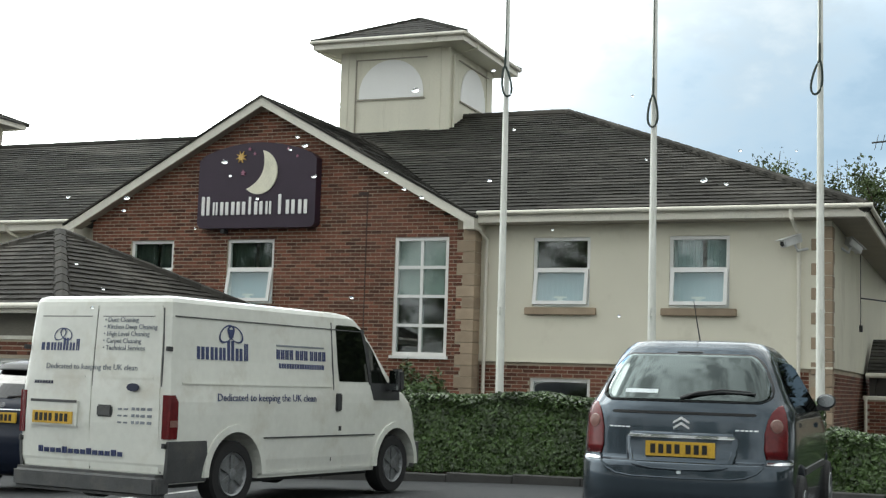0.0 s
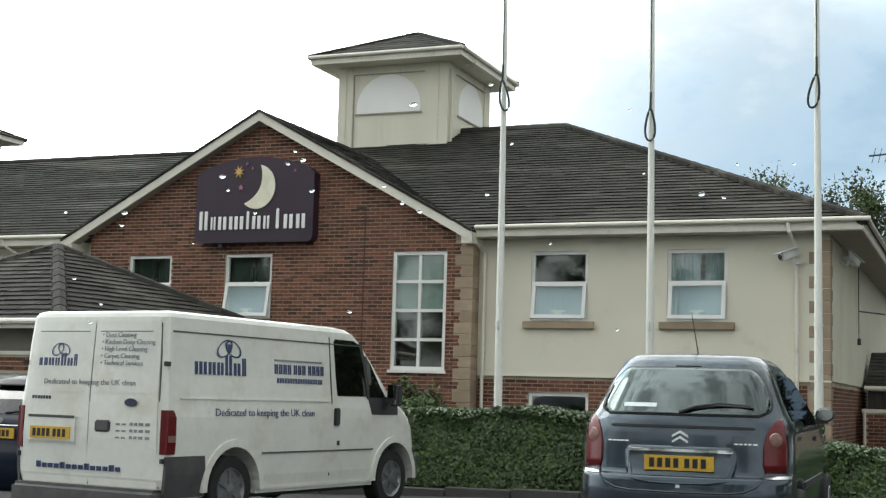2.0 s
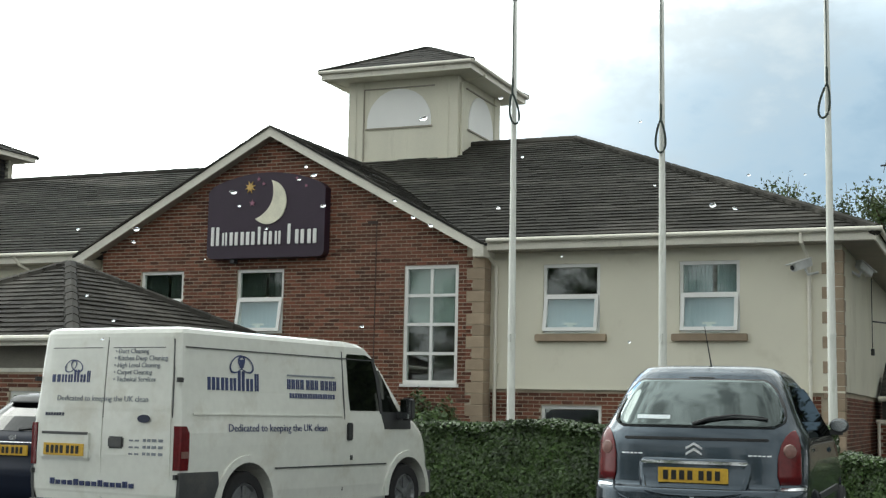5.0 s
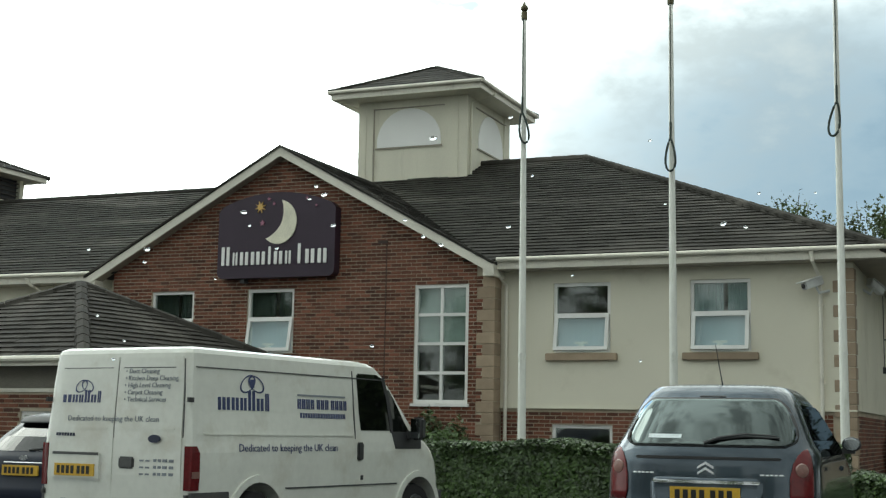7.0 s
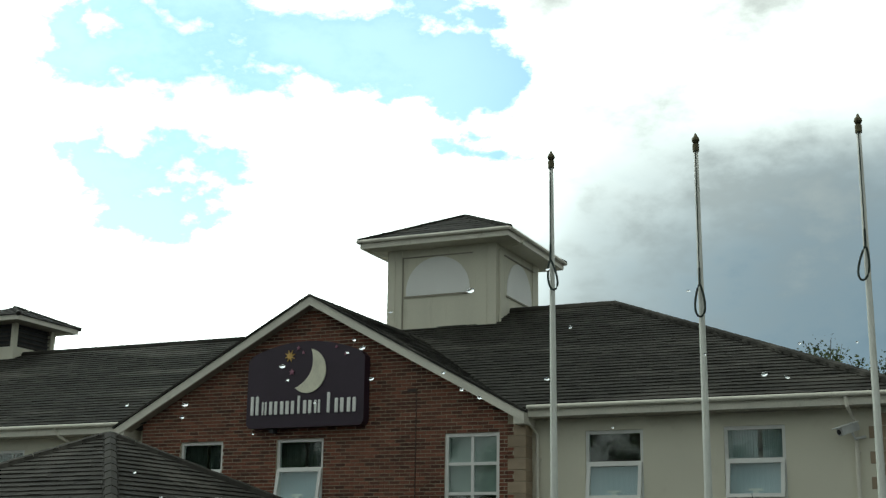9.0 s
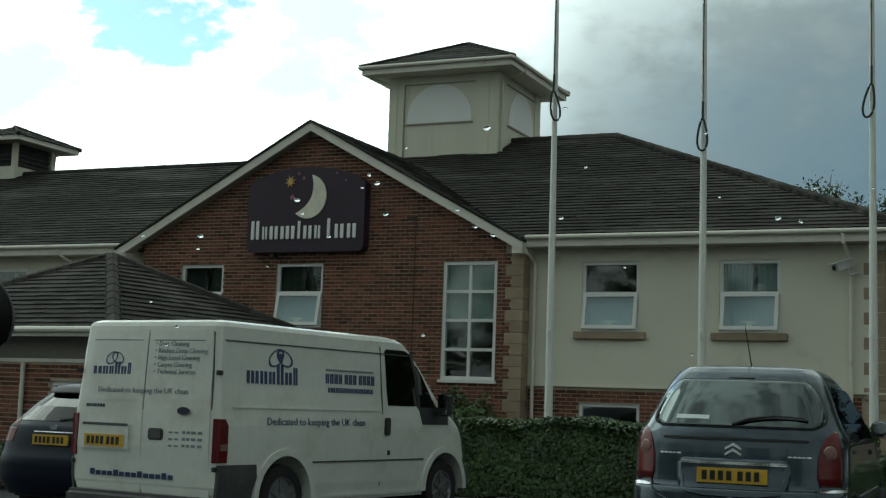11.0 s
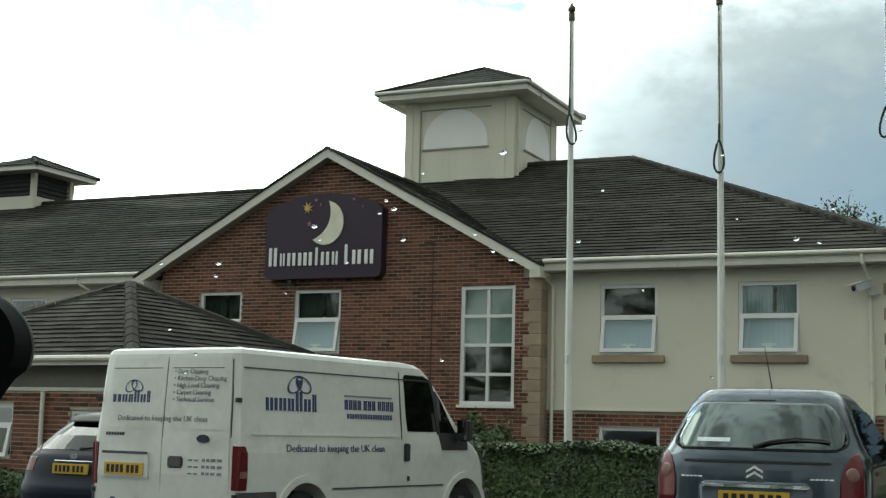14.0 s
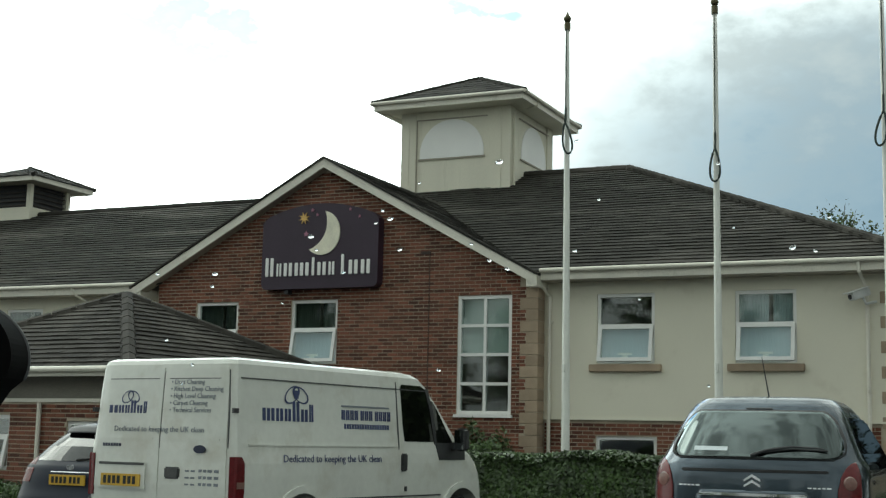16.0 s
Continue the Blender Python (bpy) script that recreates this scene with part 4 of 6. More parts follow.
# ---- entrance pavilion ----
def build_porch():
    ax, ay, az, H = -16.14, 20.8, 3.86, 3.1
    ez = az - 0.51 * H
    p = thing("entrance_pavilion", "single-storey brick entrance pavilion with pyramid tiled roof", "building")
    wx0, wx1, wy0 = ax - H + 0.4, ax + H - 0.4, ay - H + 0.4
    holes = [(-17.25, -16.08, 0.60, 1.53), (-14.74, -13.95, 0.55, 1.44)]
    part("front_wall", holed(bmesh.new(), wx0, wx1, -0.9, 1.75, wy0, wy0 + 0.25, holes), M["mortar"], p)
    part("side_wall", boxes((wx1 - 0.25, wx1, wy0 + 0.25, YG - 0.6, -0.9, 1.75)), M["mortar"], p)
    part("side_wall", boxes((wx0, wx0 + 0.25, wy0 + 0.25, YG - 0.6, -0.9, 1.75)), M["mortar"], p)
    part("frieze", boxes((wx0 + 0.02, wx1 - 0.02, wy0 + 0.02, YG - 0.62, 1.81, ez - 0.06)), M["frieze"], p, "frieze darkened to hold the shade of the eaves")
    part("band", boxes((wx0 - 0.03, wx1 + 0.03, wy0 - 0.03, YG - 0.61, 1.75, 1.81)), M["fascia"], p)
    for h in holes:
        build_window(*h, wy0, p, sill=False, opened=h[0] < -16, curtain=None, mid=0.62, sky_sheet=False)
    part("downpipe", tube(bmesh.new(), [(-15.33, wy0 - 0.06, 1.74), (-15.33, wy0 - 0.06, -0.8)], 0.04, 10), M["fascia"], p)
    part("soffit", boxes((ax - H + 0.03, ax + H - 0.03, ay - H + 0.03, ay + H - 0.03, ez - 0.10, ez - 0.06)), M["soffit"], p)
    for b in ((ax - H, ax + H, ay - H, ay - H + 0.03), (ax + H - 0.03, ax + H, ay - H + 0.03, ay + H), (ax - H, ax - H + 0.03, ay - H + 0.03, ay + H)):
        part("fascia", boxes((*b, ez - 0.12, ez + 0.0)), M["fascia"], p)
    part("gutter", tube(bmesh.new(), [(ax - H, ay - H - 0.05, ez - 0.01), (ax + H + 0.05, ay - H - 0.05, ez - 0.01)], 0.05, 8), M["fascia"], p)
    part("gutter", tube(bmesh.new(), [(ax + H + 0.05, ay - H - 0.05, ez - 0.01), (ax + H + 0.05, ay + H, ez - 0.01)], 0.05, 8), M["fascia"], p)
    bm = bmesh.new()
    ring = [bm.verts.new((ax + sx * H, ay + sy * H, ez)) for sx, sy in ((-1, -1), (1, -1), (1, 1), (-1, 1))]
    ap = bm.verts.new((ax, ay, az - 0.03))
    bm.faces.new(ring[::-1])
    for k in range(4):
        bm.faces.new((ring[k], ring[(k + 1) % 4], ap))
    proof = part("roof", bm, M["roof_base"], p, "weathered grey tiled pyramid roof")
    lt = math.hypot(H, 0.51 * H)
    n = int(lt / 0.2)
    fld = {}
    for key, ox, oy, u, v in (("front", ax - H, ay - H, (1, 0, 0), (0, 1, 0.51)), ("right", ax + H, ay - H, (0, 1, 0), (-1, 0, 0.51)), ("left", ax - H, ay + H, (0, -1, 0), (1, 0, 0.51))):
        fld[key] = tile_field((ox, oy, ez + 0.005), u, v, n, lambda r: (0.2 * r * H / lt, 2 * H - 0.2 * r * H / lt), 0.2, 0.33, None, 9)
    # the nearest tiles are pieces of their own
    near = fld["front"] + fld["right"]
    near.sort(key=lambda q: -q[0].x + 0.6 * q[0].y)
    singles, rest = near[:290], near[290:]
    tiles_joined("roof_tiles", rest + fld["left"], M["tile_part"], proof)
    for q in singles:
        o = q[0].copy()
        me = bpy.data.meshes.new("tile")
        me.from_pydata([tuple(pt - o) for pt in q], [], TILE_FACES)
        me.materials.append(M["tile_part"])
        t = new("tile", me)
        t.location = o
        t.parent = proof
    for sx, sy in ((-1, -1), (1, -1), (1, 1)):
        ridge_caps((ax + sx * H, ay + sy * H, ez + 0.0), (ax, ay, az - 0.05), proof, M["tile_part"], 0.14, 0.45)
    # the pavilion stands a little askew to the hotel
    turn = Matrix.Translation((ax, ay, 0)) @ pose(0, 0, 0, 0, 0, -6) @ Matrix.Translation((-ax, -ay, 0))
    p.matrix_world = turn


build_porch()


# ---- unreadable or private writing: plain upright bars ----
def strokes(w):
    """Where a bar of width w is split into upright strokes: (start, width)."""
    if w < 0.04 or w > 0.5:
        return [(0, w)]
    n = 3 if w > 0.3 or (0.15 < w < 0.18) else 2
    k = w / (n + (n - 1) * 0.55)
    return [(i * k * 1.55, k) for i in range(n)]


# ---- sign on the gable ----
def build_sign():
    x0, x1, z0, z1 = -15.43, -12.66, 4.33, 6.12
    s = thing("hotel_sign", "purple rounded sign panel with white crescent moon and stars", "sign")
    r, n, drop = 0.13, 6, 0.30
    poly = []
    for cx, a0 in ((x1 - r, -90), (x0 + r, 180)):
        for k in range(n + 1):
            a = radians(a0 + 90 * k / n)
            poly.append((cx + r * math.cos(a), z0 + r + r * math.sin(a)))
        if a0 == -90:  # the head of the panel is a shallow arch with small round shoulders
            xm, hw = (x0 + x1) / 2, (x1 - x0) / 2
            for k in range(25):
                u = 1 - 2 * k / 24
                poly.append((xm + hw * u, z1 - drop * u * u - 0.07 * abs(u) ** 24))
    yf = YG - 0.26
    part("panel", prism(bmesh.new(), poly, yf, YG - 0.02), M["purple"], s)
    # crescent
    cx, cz, R = -13.93, 5.49, 0.43
    pts = []
    for k in range(33):
        a = radians(80 - 212 * k / 32)
        pts.append((cx - 0.05 + R * math.cos(a), cz + R * 1.08 * math.sin(a)))
    a0, a1 = Vector(pts[0]), Vector(pts[-1])
    inner = []
    for k in range(1, 24):
        f = k / 24
        p = a1.lerp(a0, f)
        chord = (a0 - a1).normalized()
        nrm = Vector((chord.y, -chord.x))
        p = p + nrm * 0.20 * math.sin(math.pi * f) ** 0.8
        inner.append((p.x, p.y))
    part("crescent", prism(bmesh.new(), pts + inner, yf - 0.03, yf), M["moon"], s, "pale yellow crescent moon")

    def star(x, z, ro, ri, k, mat, name):
        p = [(x + (ro if i % 2 == 0 else ri) * math.cos(math.pi * i / k + 0.3), z + (ro if i % 2 == 0 else ri) * math.sin(math.pi * i / k + 0.3)) for i in range(2 * k)]
        part(name, prism(bmesh.new(), p, yf - 0.025, yf), M[mat], s)
    star(-14.42, 5.82, 0.135, 0.05, 8, "gold", "star")
    star(-14.36, 5.48, 0.07, 0.03, 5, "sign_pink", "small_star")
    star(-14.22, 5.98, 0.05, 0.02, 5, "sign_pink", "small_star")
    star(-14.10, 5.88, 0.04, 0.018, 5, "sign_pink", "small_star")
    star(-13.32, 5.96, 0.04, 0.018, 5, "sign_pink", "small_star")
    star(-13.10, 5.80, 0.035, 0.016, 5, "sign_pink", "small_star")
    # the name as plain bars
    bars = ((0.0, 0.20, 0.40), (0.26, 0.12, 0.28), (0.43, 0.20, 0.28), (0.68, 0.34, 0.28), (1.07, 0.08, 0.38), (1.20, 0.20, 0.28), (1.45, 0.14, 0.28),
            (1.73, 0.09, 0.42), (1.90, 0.21, 0.30), (2.17, 0.21, 0.30))
    for dx, w, h in bars:
        a = x0 + 0.10 + dx * 1.055
        zb = z0 + 0.27
        for d, k in strokes(w) if w > 0.1 else [(0, w * 0.8)]:
            part("letter_bar", bevelled(boxes((a + d, a + d + k, yf - 0.025, yf, zb, zb + h)), 0.012, 1), M["sign_white"], s)
    part("lamp_box", boxes((-14.9, -14.8, YG - 0.2, YG - 0.03, z0 - 0.09, z0 - 0.01)), M["black_plastic"], s)


build_sign()


# ---- security cameras and wall fittings ----
def build_cctv(m, label):
    c = thing("security_camera", label, "camera", m, group="security cameras")
    part("housing", bevelled(boxes((-0.07, 0.07, -0.42, 0.0, -0.07, 0.07)), 0.015), M["camera_white"], c)
    part("sunshield", boxes((-0.09, 0.09, -0.50, 0.0, 0.072, 0.085)), M["camera_white"], c)
    part("lens", lathe(bmesh.new(), [(0.045, 0), (0.045, 0.015), (0.03, 0.02)], pose(0, -0.42, 0, 90), 16), M["black_plastic"], c)
    part("bracket", tube(bmesh.new(), [(0, -0.15, -0.06), (0, -0.12, -0.2), (0.02, 0.10, -0.22)], 0.025, 8), M["camera_white"], c)
    return c


build_cctv(pose(-3.10, YC - 0.16, 4.03, 18, 0, -42) @ Matrix.Scale(1.0, 4), "white security camera under the eaves of the rendered wall")
build_cctv(pose(WX + 0.10, 26.85, 4.20, 24, 0, 150) @ Matrix.Scale(1.0, 4), "white security camera on the end wall")
bm = tube(bmesh.new(), [(WX + 0.03, 30.6, 4.3), (WX + 0.03, 30.6, 2.75)], 0.009, 8)
tube(bm, [(WX + 0.05, 30.6, 3.35), (WX + 0.5, 31.6, 3.35)], 0.016, 8)
box(bm, WX, WX + 0.07, 30.56, 30.64, 2.62, 2.76)
thing("wall_light", "dark wall light with bracket and conduit on the end wall", "light", bm=bm, mat=M["black_plastic"])

# ---- fence and low wall by the end of the building ----
def build_side_wall():
    w = thing("garden_wall", "low red brick wall with pale coping", "wall")
    y = 30.5
    part("wall", boxes((WX + 0.1, 5.0, y, y + 0.25, -0.9, 1.16)), M["mortar"], w)
    part("coping", bevelled(boxes((WX + 0.08, 5.0, y - 0.04, y + 0.29, 1.16, 1.25)), 0.012, 1), M["fascia"], w)
    for r in range(12, 27):
        for k in range(6):
            x = WX + 0.11 + 0.11 * (r % 2) + 0.225 * k
            part("brick", boxes((x, x + 0.213, y - 0.01, y + 0.02, -0.88 + 0.075 * r, -0.82 + 0.075 * r)), M["brick"], w)
    # lean-to store behind the wall
    f = thing("lean_to_store", "low lean-to store with dark boarded front and slate roof", "shed")
    x0, x1, y0, ze = WX + 0.14, WX + 3.2, 31.3, 1.70
    for k in range(19):
        part("board", boxes((x0 + 0.16 * k, x0 + 0.16 * k + 0.15, y0 + 0.12, y0 + 0.15, -0.8, ze - 0.02)), M["fence"], f)
    part("side_wall", boxes((x0, x0 + 0.06, y0 + 0.16, 33.3, -0.8, ze)), M["fence"], f)
    part("back_wall", boxes((x0 + 0.06, x1, 33.24, 33.3, -0.8, 2.45)), M["fence"], f)
    part("gutter", tube(bmesh.new(), [(x0 - 0.06, y0 - 0.04, ze), (x1, y0 - 0.04, ze)], 0.055, 8), M["fascia"], f)
    slab = part("roof", prism(bmesh.new(), [(y0, ze - 0.03), (33.3, 2.52), (33.3, 2.56), (y0, ze + 0.01)], x0 - 0.05, x1, "x"), M["roof_base"], f)
    tiles_joined("roof_tiles", tile_field((x0 - 0.05, y0, ze + 0.015), (1, 0, 0), (0, 2.0, 0.85), 10, lambda r: (0, x1 - x0 + 0.05), 0.215, 0.3, None, 15, 0.012), M["tile"], slab)
    thing("boundary_post", "pale slim post beside the low wall", "post", bm=tube(bmesh.new(), [(WX + 0.16, 30.3, -0.85), (WX + 0.16, 30.3, 1.2)], 0.03, 8), mat=M["fascia"])


build_side_wall()


# ---- flagpoles ----
def build_pole(x, loop_z, swing, lean):
    top = 7.62
    p = thing("flagpole", "tapered white flagpole with dark rope loop and gilt finial", "flagpole", group="row of flagpoles")
    n = 16
    zs = [-0.85 + (top + 0.85) * k / n for k in range(n + 1)]
    part("pole", tube(bmesh.new(), [(x + lean * k / n, 19.0, z) for k, z in enumerate(zs)], [0.072 - 0.040 * k / n for k in range(n + 1)], 14), M["pole"], p, smooth=True)
    part("base_collar", lathe(bmesh.new(), [(0.11, 0), (0.11, 0.12), (0.08, 0.15)], pose(x, 19, -0.85), 16), M["pole"], p)
    part("joint_collar", lathe(bmesh.new(), [(0.062, 0), (0.062, 0.05)], pose(x + lean * 0.36, 19, 2.35), 16), M["pole"], p)
    part("truck", lathe(bmesh.new(), [(0.045, -0.12), (0.05, -0.10), (0.05, 0.0), (0.02, 0.02)], pose(x + lean, 19, top), 12), M["finial"], p)
    part("finial", lathe(bmesh.new(), [(0.01, 0), (0.04, 0.02), (0.06, 0.055), (0.055, 0.09), (0.03, 0.12), (0.01, 0.17)], pose(x + lean, 19, top), 14), M["finial"], p, smooth=True)
    f = (loop_z + 0.85) / (top + 0.85)
    cx, r = x + lean * f, 0.055
    pts = [(cx, 19 - r - 0.01, loop_z + 0.25), (cx, 19 - r - 0.02, loop_z)]
    k = 18
    for i in range(k + 1):
        a = 2 * math.pi * i / k
        pts.append((cx + swing * (1 - math.cos(a)) / 2 * 0.6 + 0.075 * math.sin(a) * (0.5 + 0.5 * (1 - math.cos(a)) / 2 * 1.6), 19 - r - 0.03, loop_z - 0.47 * (1 - math.cos(a)) / 2))
    part("rope_loop", tube(bmesh.new(), pts, 0.017, 6), M["rope"], p)
    part("halyard", tube(bmesh.new(), [(cx, 19 - r - 0.012, loop_z + 0.2), (x + lean * 0.97, 19 - 0.045, top - 0.1)], 0.008, 5), M["rope"], p)
    part("cleat", boxes((x + lean * 0.3 - 0.012, x + lean * 0.3 + 0.012, 19 - 0.12, 19 - 0.05, 2.28, 2.40)), M["pole"], p)


build_pole(-6.68, 6.03, 0.10, -0.03)
build_pole(-4.41, 5.47, 0.0, -0.03)
build_pole(-2.09, 5.83, -0.10, -0.02)


# ---- plants ----
def leaf_cloud(name, label, category, centre_points, size, mat, seed, kind="stuff", parent=None, aspect=0.55):
    """Many small folded leaves at the given points with outward directions."""
    rng = random.Random(seed)
    vs, fs = [], []
    for p, nrm in centre_points:
        s = size * rng.uniform(0.6, 1.3)
        d = Vector((rng.gauss(0, 1), rng.gauss(0, 1), rng.gauss(0, 1)))
        nn = (Vector(nrm) * 1.1 + d * 0.55).normalized()
        t = nn.cross(Vector((rng.gauss(0, 1), rng.gauss(0, 1), rng.gauss(0, 1)))).normalized()
        b = nn.cross(t)
        p = Vector(p)
        i = len(vs)
        vs += [p - t * s, p + b * s * aspect - nn * s * 0.12, p + t * s, p - b * s * aspect - nn * s * 0.12]
        fs += [(i, i + 1, i + 2), (i, i + 2, i + 3)]
    me = bpy.data.meshes.new(name)
    me.from_pydata([tuple(v) for v in vs], [], fs)
    me.materials.append(mat)
    ob = new(name, me)
    ob.parent = parent
    return tagged(ob, label, category, kind=kind)


def hedge_points(x0, x1, y0, y1, z0, top, count, seed):
    rng = random.Random(seed)
    pts = []
    for _ in range(count):
        k = rng.random()
        x = rng.uniform(x0, x1)
        zt = top(x)
        dep = rng.random() ** 2 * 0.10
        if k < 0.55:
            z = z0 + (zt - z0) * rng.random()
            y = y0 + dep + 0.06 * noise.noise((x * 1.7, z * 1.7, seed)) + (0.10 * ((z - z0) / (zt - z0)) ** 4)
            pts.append(((x, y, z), (0, -1, 0.25)))
        elif k < 0.93:
            y = rng.uniform(y0, y1)
            z = zt - dep + 0.05 * noise.noise((x * 2, y * 2, seed)) - (0.10 if y < y0 + 0.12 else 0) * rng.random()
            pts.append(((x, y, z), (0, -0.2, 1)))
        else:
            e = rng.choice((x0, x1))
            pts.append(((e + (dep if e == x0 else -dep), rng.uniform(y0, y1), z0 + (top(e) - z0) * rng.random()), (-1 if e == x0 else 1, 0, 0.2)))
    return pts


def build_hedge(x0, x1, y0, y1, top, count, seed, label, base=0.0):
    h = thing("hedge", label, "hedge", group="car park hedges")
    bm = bmesh.new()
    n = 24
    prof = [[(x, y0 + 0.13, base - 0.1), (x, y0 + 0.13, top(x) - 0.14), (x, y1 - 0.13, top(x) - 0.14), (x, y1 - 0.13, base - 0.1)] for x in [x0 + 0.1 + (x1 - x0 - 0.2) * i / n for i in range(n + 1)]]
    g = [[bm.verts.new(p) for p in r] for r in prof]
    for a, b in zip(g, g[1:]):
        for k in range(4):
            bm.faces.new((a[k], a[(k + 1) % 4], b[(k + 1) % 4], b[k]))
    bm.faces.new(g[0])
    bm.faces.new(g[-1][::-1])
    part("woody_core", bm, M["twig"], h)
    leaf_cloud("foliage", "", "", hedge_points(x0, x1, y0, y1, base + 0.06, top, count, seed), 0.036, M["leaf"], seed, parent=h)


build_hedge(-9.4, -1.95, 17.2, 18.35, lambda x: 1.10 + 0.03 * math.sin(x * 1.9) + 0.02 * math.sin(x * 5.1), 60000, 21, "clipped dark green hedge along the car park kerb")
build_hedge(-1.80, 3.0, 16.9, 18.0, lambda x: 0.85 - 0.22 * min(1, max(0, x + 1.8)) + 0.03 * math.sin(x * 4), 24000, 22, "low clipped green hedge beside the parked car")
# next hedge but one of these stands out of view: a dark backdrop for reflections
build_hedge(-0.3, 13.0, 34.0, 35.2, lambda x: 2.9 + 0.06 * math.sin(x * 2.3), 26000, 24, "unseen tall hedge added to darken the car's side reflections", -0.8)
build_hedge(-16.0, -10.2, 16.8, 17.6, lambda x: 0.45 + 0.04 * math.sin(x * 3), 9000, 23, "low green planting in front of the pavilion")


def build_bush():
    rng = random.Random(5)
    pts = []
    for _ in range(9000):
        d = Vector((rng.gauss(0, 1), rng.gauss(0, 1), rng.gauss(0, 1))).normalized()
        r = 0.8 + 0.28 * noise.noise(d * 2.1) + 0.12 * noise.noise(d * 6)
        r *= 1 - 0.35 * rng.random() ** 2
        pts.append(((-9.85 + d.x * r * 1.0, 23.2 + d.y * r * 0.8, 0.35 + d.z * r * 1.35), d))
    b = thing("shrub", "rounded green shrub against the brick wall", "shrub")
    part("stem", tube(bmesh.new(), [(-9.85, 23.2, -0.8), (-9.8, 23.2, 0.5)], [0.05, 0.02], 8), M["twig"], b)
    leaf_cloud("foliage", "", "", pts, 0.05, M["leaf"], 6, parent=b)


build_bush()


def build_tree(x, y, h, spread, seed, sparse=1.0, base=-0.8, leaf=0.10, label="leafy green tree rising behind the hotel roof", group="trees behind the hotel"):
    rng = random.Random(seed)
    t = thing("tree", label, "tree", group=group)
    bm = bmesh.new()
    tube(bm, [(x, y, base), (x + 0.1, y, base + h * 0.35), (x, y, base + h * 0.8)], [0.28, 0.2, 0.05], 8)
    pts = []
    for k in range(46):
        a, f = rng.uniform(0, 2 * math.pi), rng.uniform(0.28, 1.0)
        rad = spread * (1.0 - 0.55 * abs(f - 0.55) * 1.6) * rng.uniform(0.45, 1.05)
        z0 = base + h * f * 0.8
        tip = Vector((x + rad * math.cos(a), y + rad * math.sin(a), base + h * min(1.0, f + rng.uniform(0.0, 0.10))))
        st = Vector((x, y, z0 - 0.4))
        mid = st.lerp(tip, 0.5) + Vector((0, 0, 0.25))
        tube(bm, [st, mid, tip], [0.05, 0.03, 0.012], 5)
        for _ in range(int(230 * sparse)):
            q = mid.lerp(tip, rng.uniform(0.1, 1.12)) + Vector((rng.gauss(0, 0.34), rng.gauss(0, 0.34), rng.gauss(0, 0.30))) * (leaf / 0.10) ** 0.7
            pts.append((q, Vector((rng.gauss(0, 1), rng.gauss(0, 1), rng.gauss(0.6, 1))).normalized()))
        if k % 3 == 0:
            tube(bm, [tip, tip + Vector((rng.gauss(0, 0.25), 0, rng.uniform(0.3, 0.8)))], [0.012, 0.006], 4)
    part("trunk", bm, M["twig"], t)
    leaf_cloud("crown", "", "", pts, leaf, M["leaf_far"], seed + 1, parent=t)


build_tree(-7.3, 50.0, 10.3, 0.9, 31, 0.7, leaf=0.075)
build_tree(-5.7, 51.0, 9.9, 1.3, 32, 0.9, leaf=0.075)
build_tree(-3.4, 50.0, 9.9, 2.2, 33, 1.5, leaf=0.075)
build_tree(-0.2, 48.0, 10.0, 3.0, 34, 2.0, leaf=0.08)
build_tree(2.2, 44.0, 9.0, 3.0, 36, 1.6, leaf=0.08)


for k, (x, h) in enumerate(((-58, 14), (-49, 13.5), (-40, 14), (-30, 12.5), (-21, 13), (-12, 12), (-3, 13.5), (6, 12), (15, 12.5))):
    build_tree(x, -34.0 + 2.0 * (k % 2), h, 4.6, 50 + 3 * k, 2.0, 0.0, 0.15, "broad leafy tree at the far edge of the car park", "trees across the car park")


# unseen trees, added to dim side reflections and block the eastern sky
for k, (x, y, h) in enumerate(((4.8, 33.0, 9.5), (6.5, 27.0, 9.0), (10.5, 23.5, 8.5), (14.0, 19.0, 5.0), (17.5, 13.5, 4.3), (20.0, 7.5, 4.3))):
    build_tree(x, y, h, 3.2, 80 + 3 * k, 2.0, 0.0, 0.13, "unseen leafy tree added to darken reflections and side light", "trees beside the car park")


def build_aerial():
    a = thing("tv_aerial", "thin dark television aerial on a mast", "aerial")
    x, y, z = -3.75, 50.0, 10.25
    part("mast", tube(bmesh.new(), [(x + 1.0, y, -0.8), (x + 1.0, y, z + 0.2)], 0.03, 6), M["black_plastic"], a)
    part("boom", tube(bmesh.new(), [(x, y, z), (x + 1.6, y, z + 0.12)], 0.035, 6), M["black_plastic"], a)
    for k in range(7):
        xx = x + 0.1 + 0.22 * k
        part("element", tube(bmesh.new(), [(xx, y - 0.1, z - 0.28), (xx + 0.12, y + 0.1, z + 0.30)], 0.012, 5), M["black_plastic"], a)


build_aerial()


# ---- vehicles ----
def smoothstep(a, b, x):
    k = max(0.0, min(1.0, (x - a) / (b - a)))
    return k * k * (3 - 2 * k)


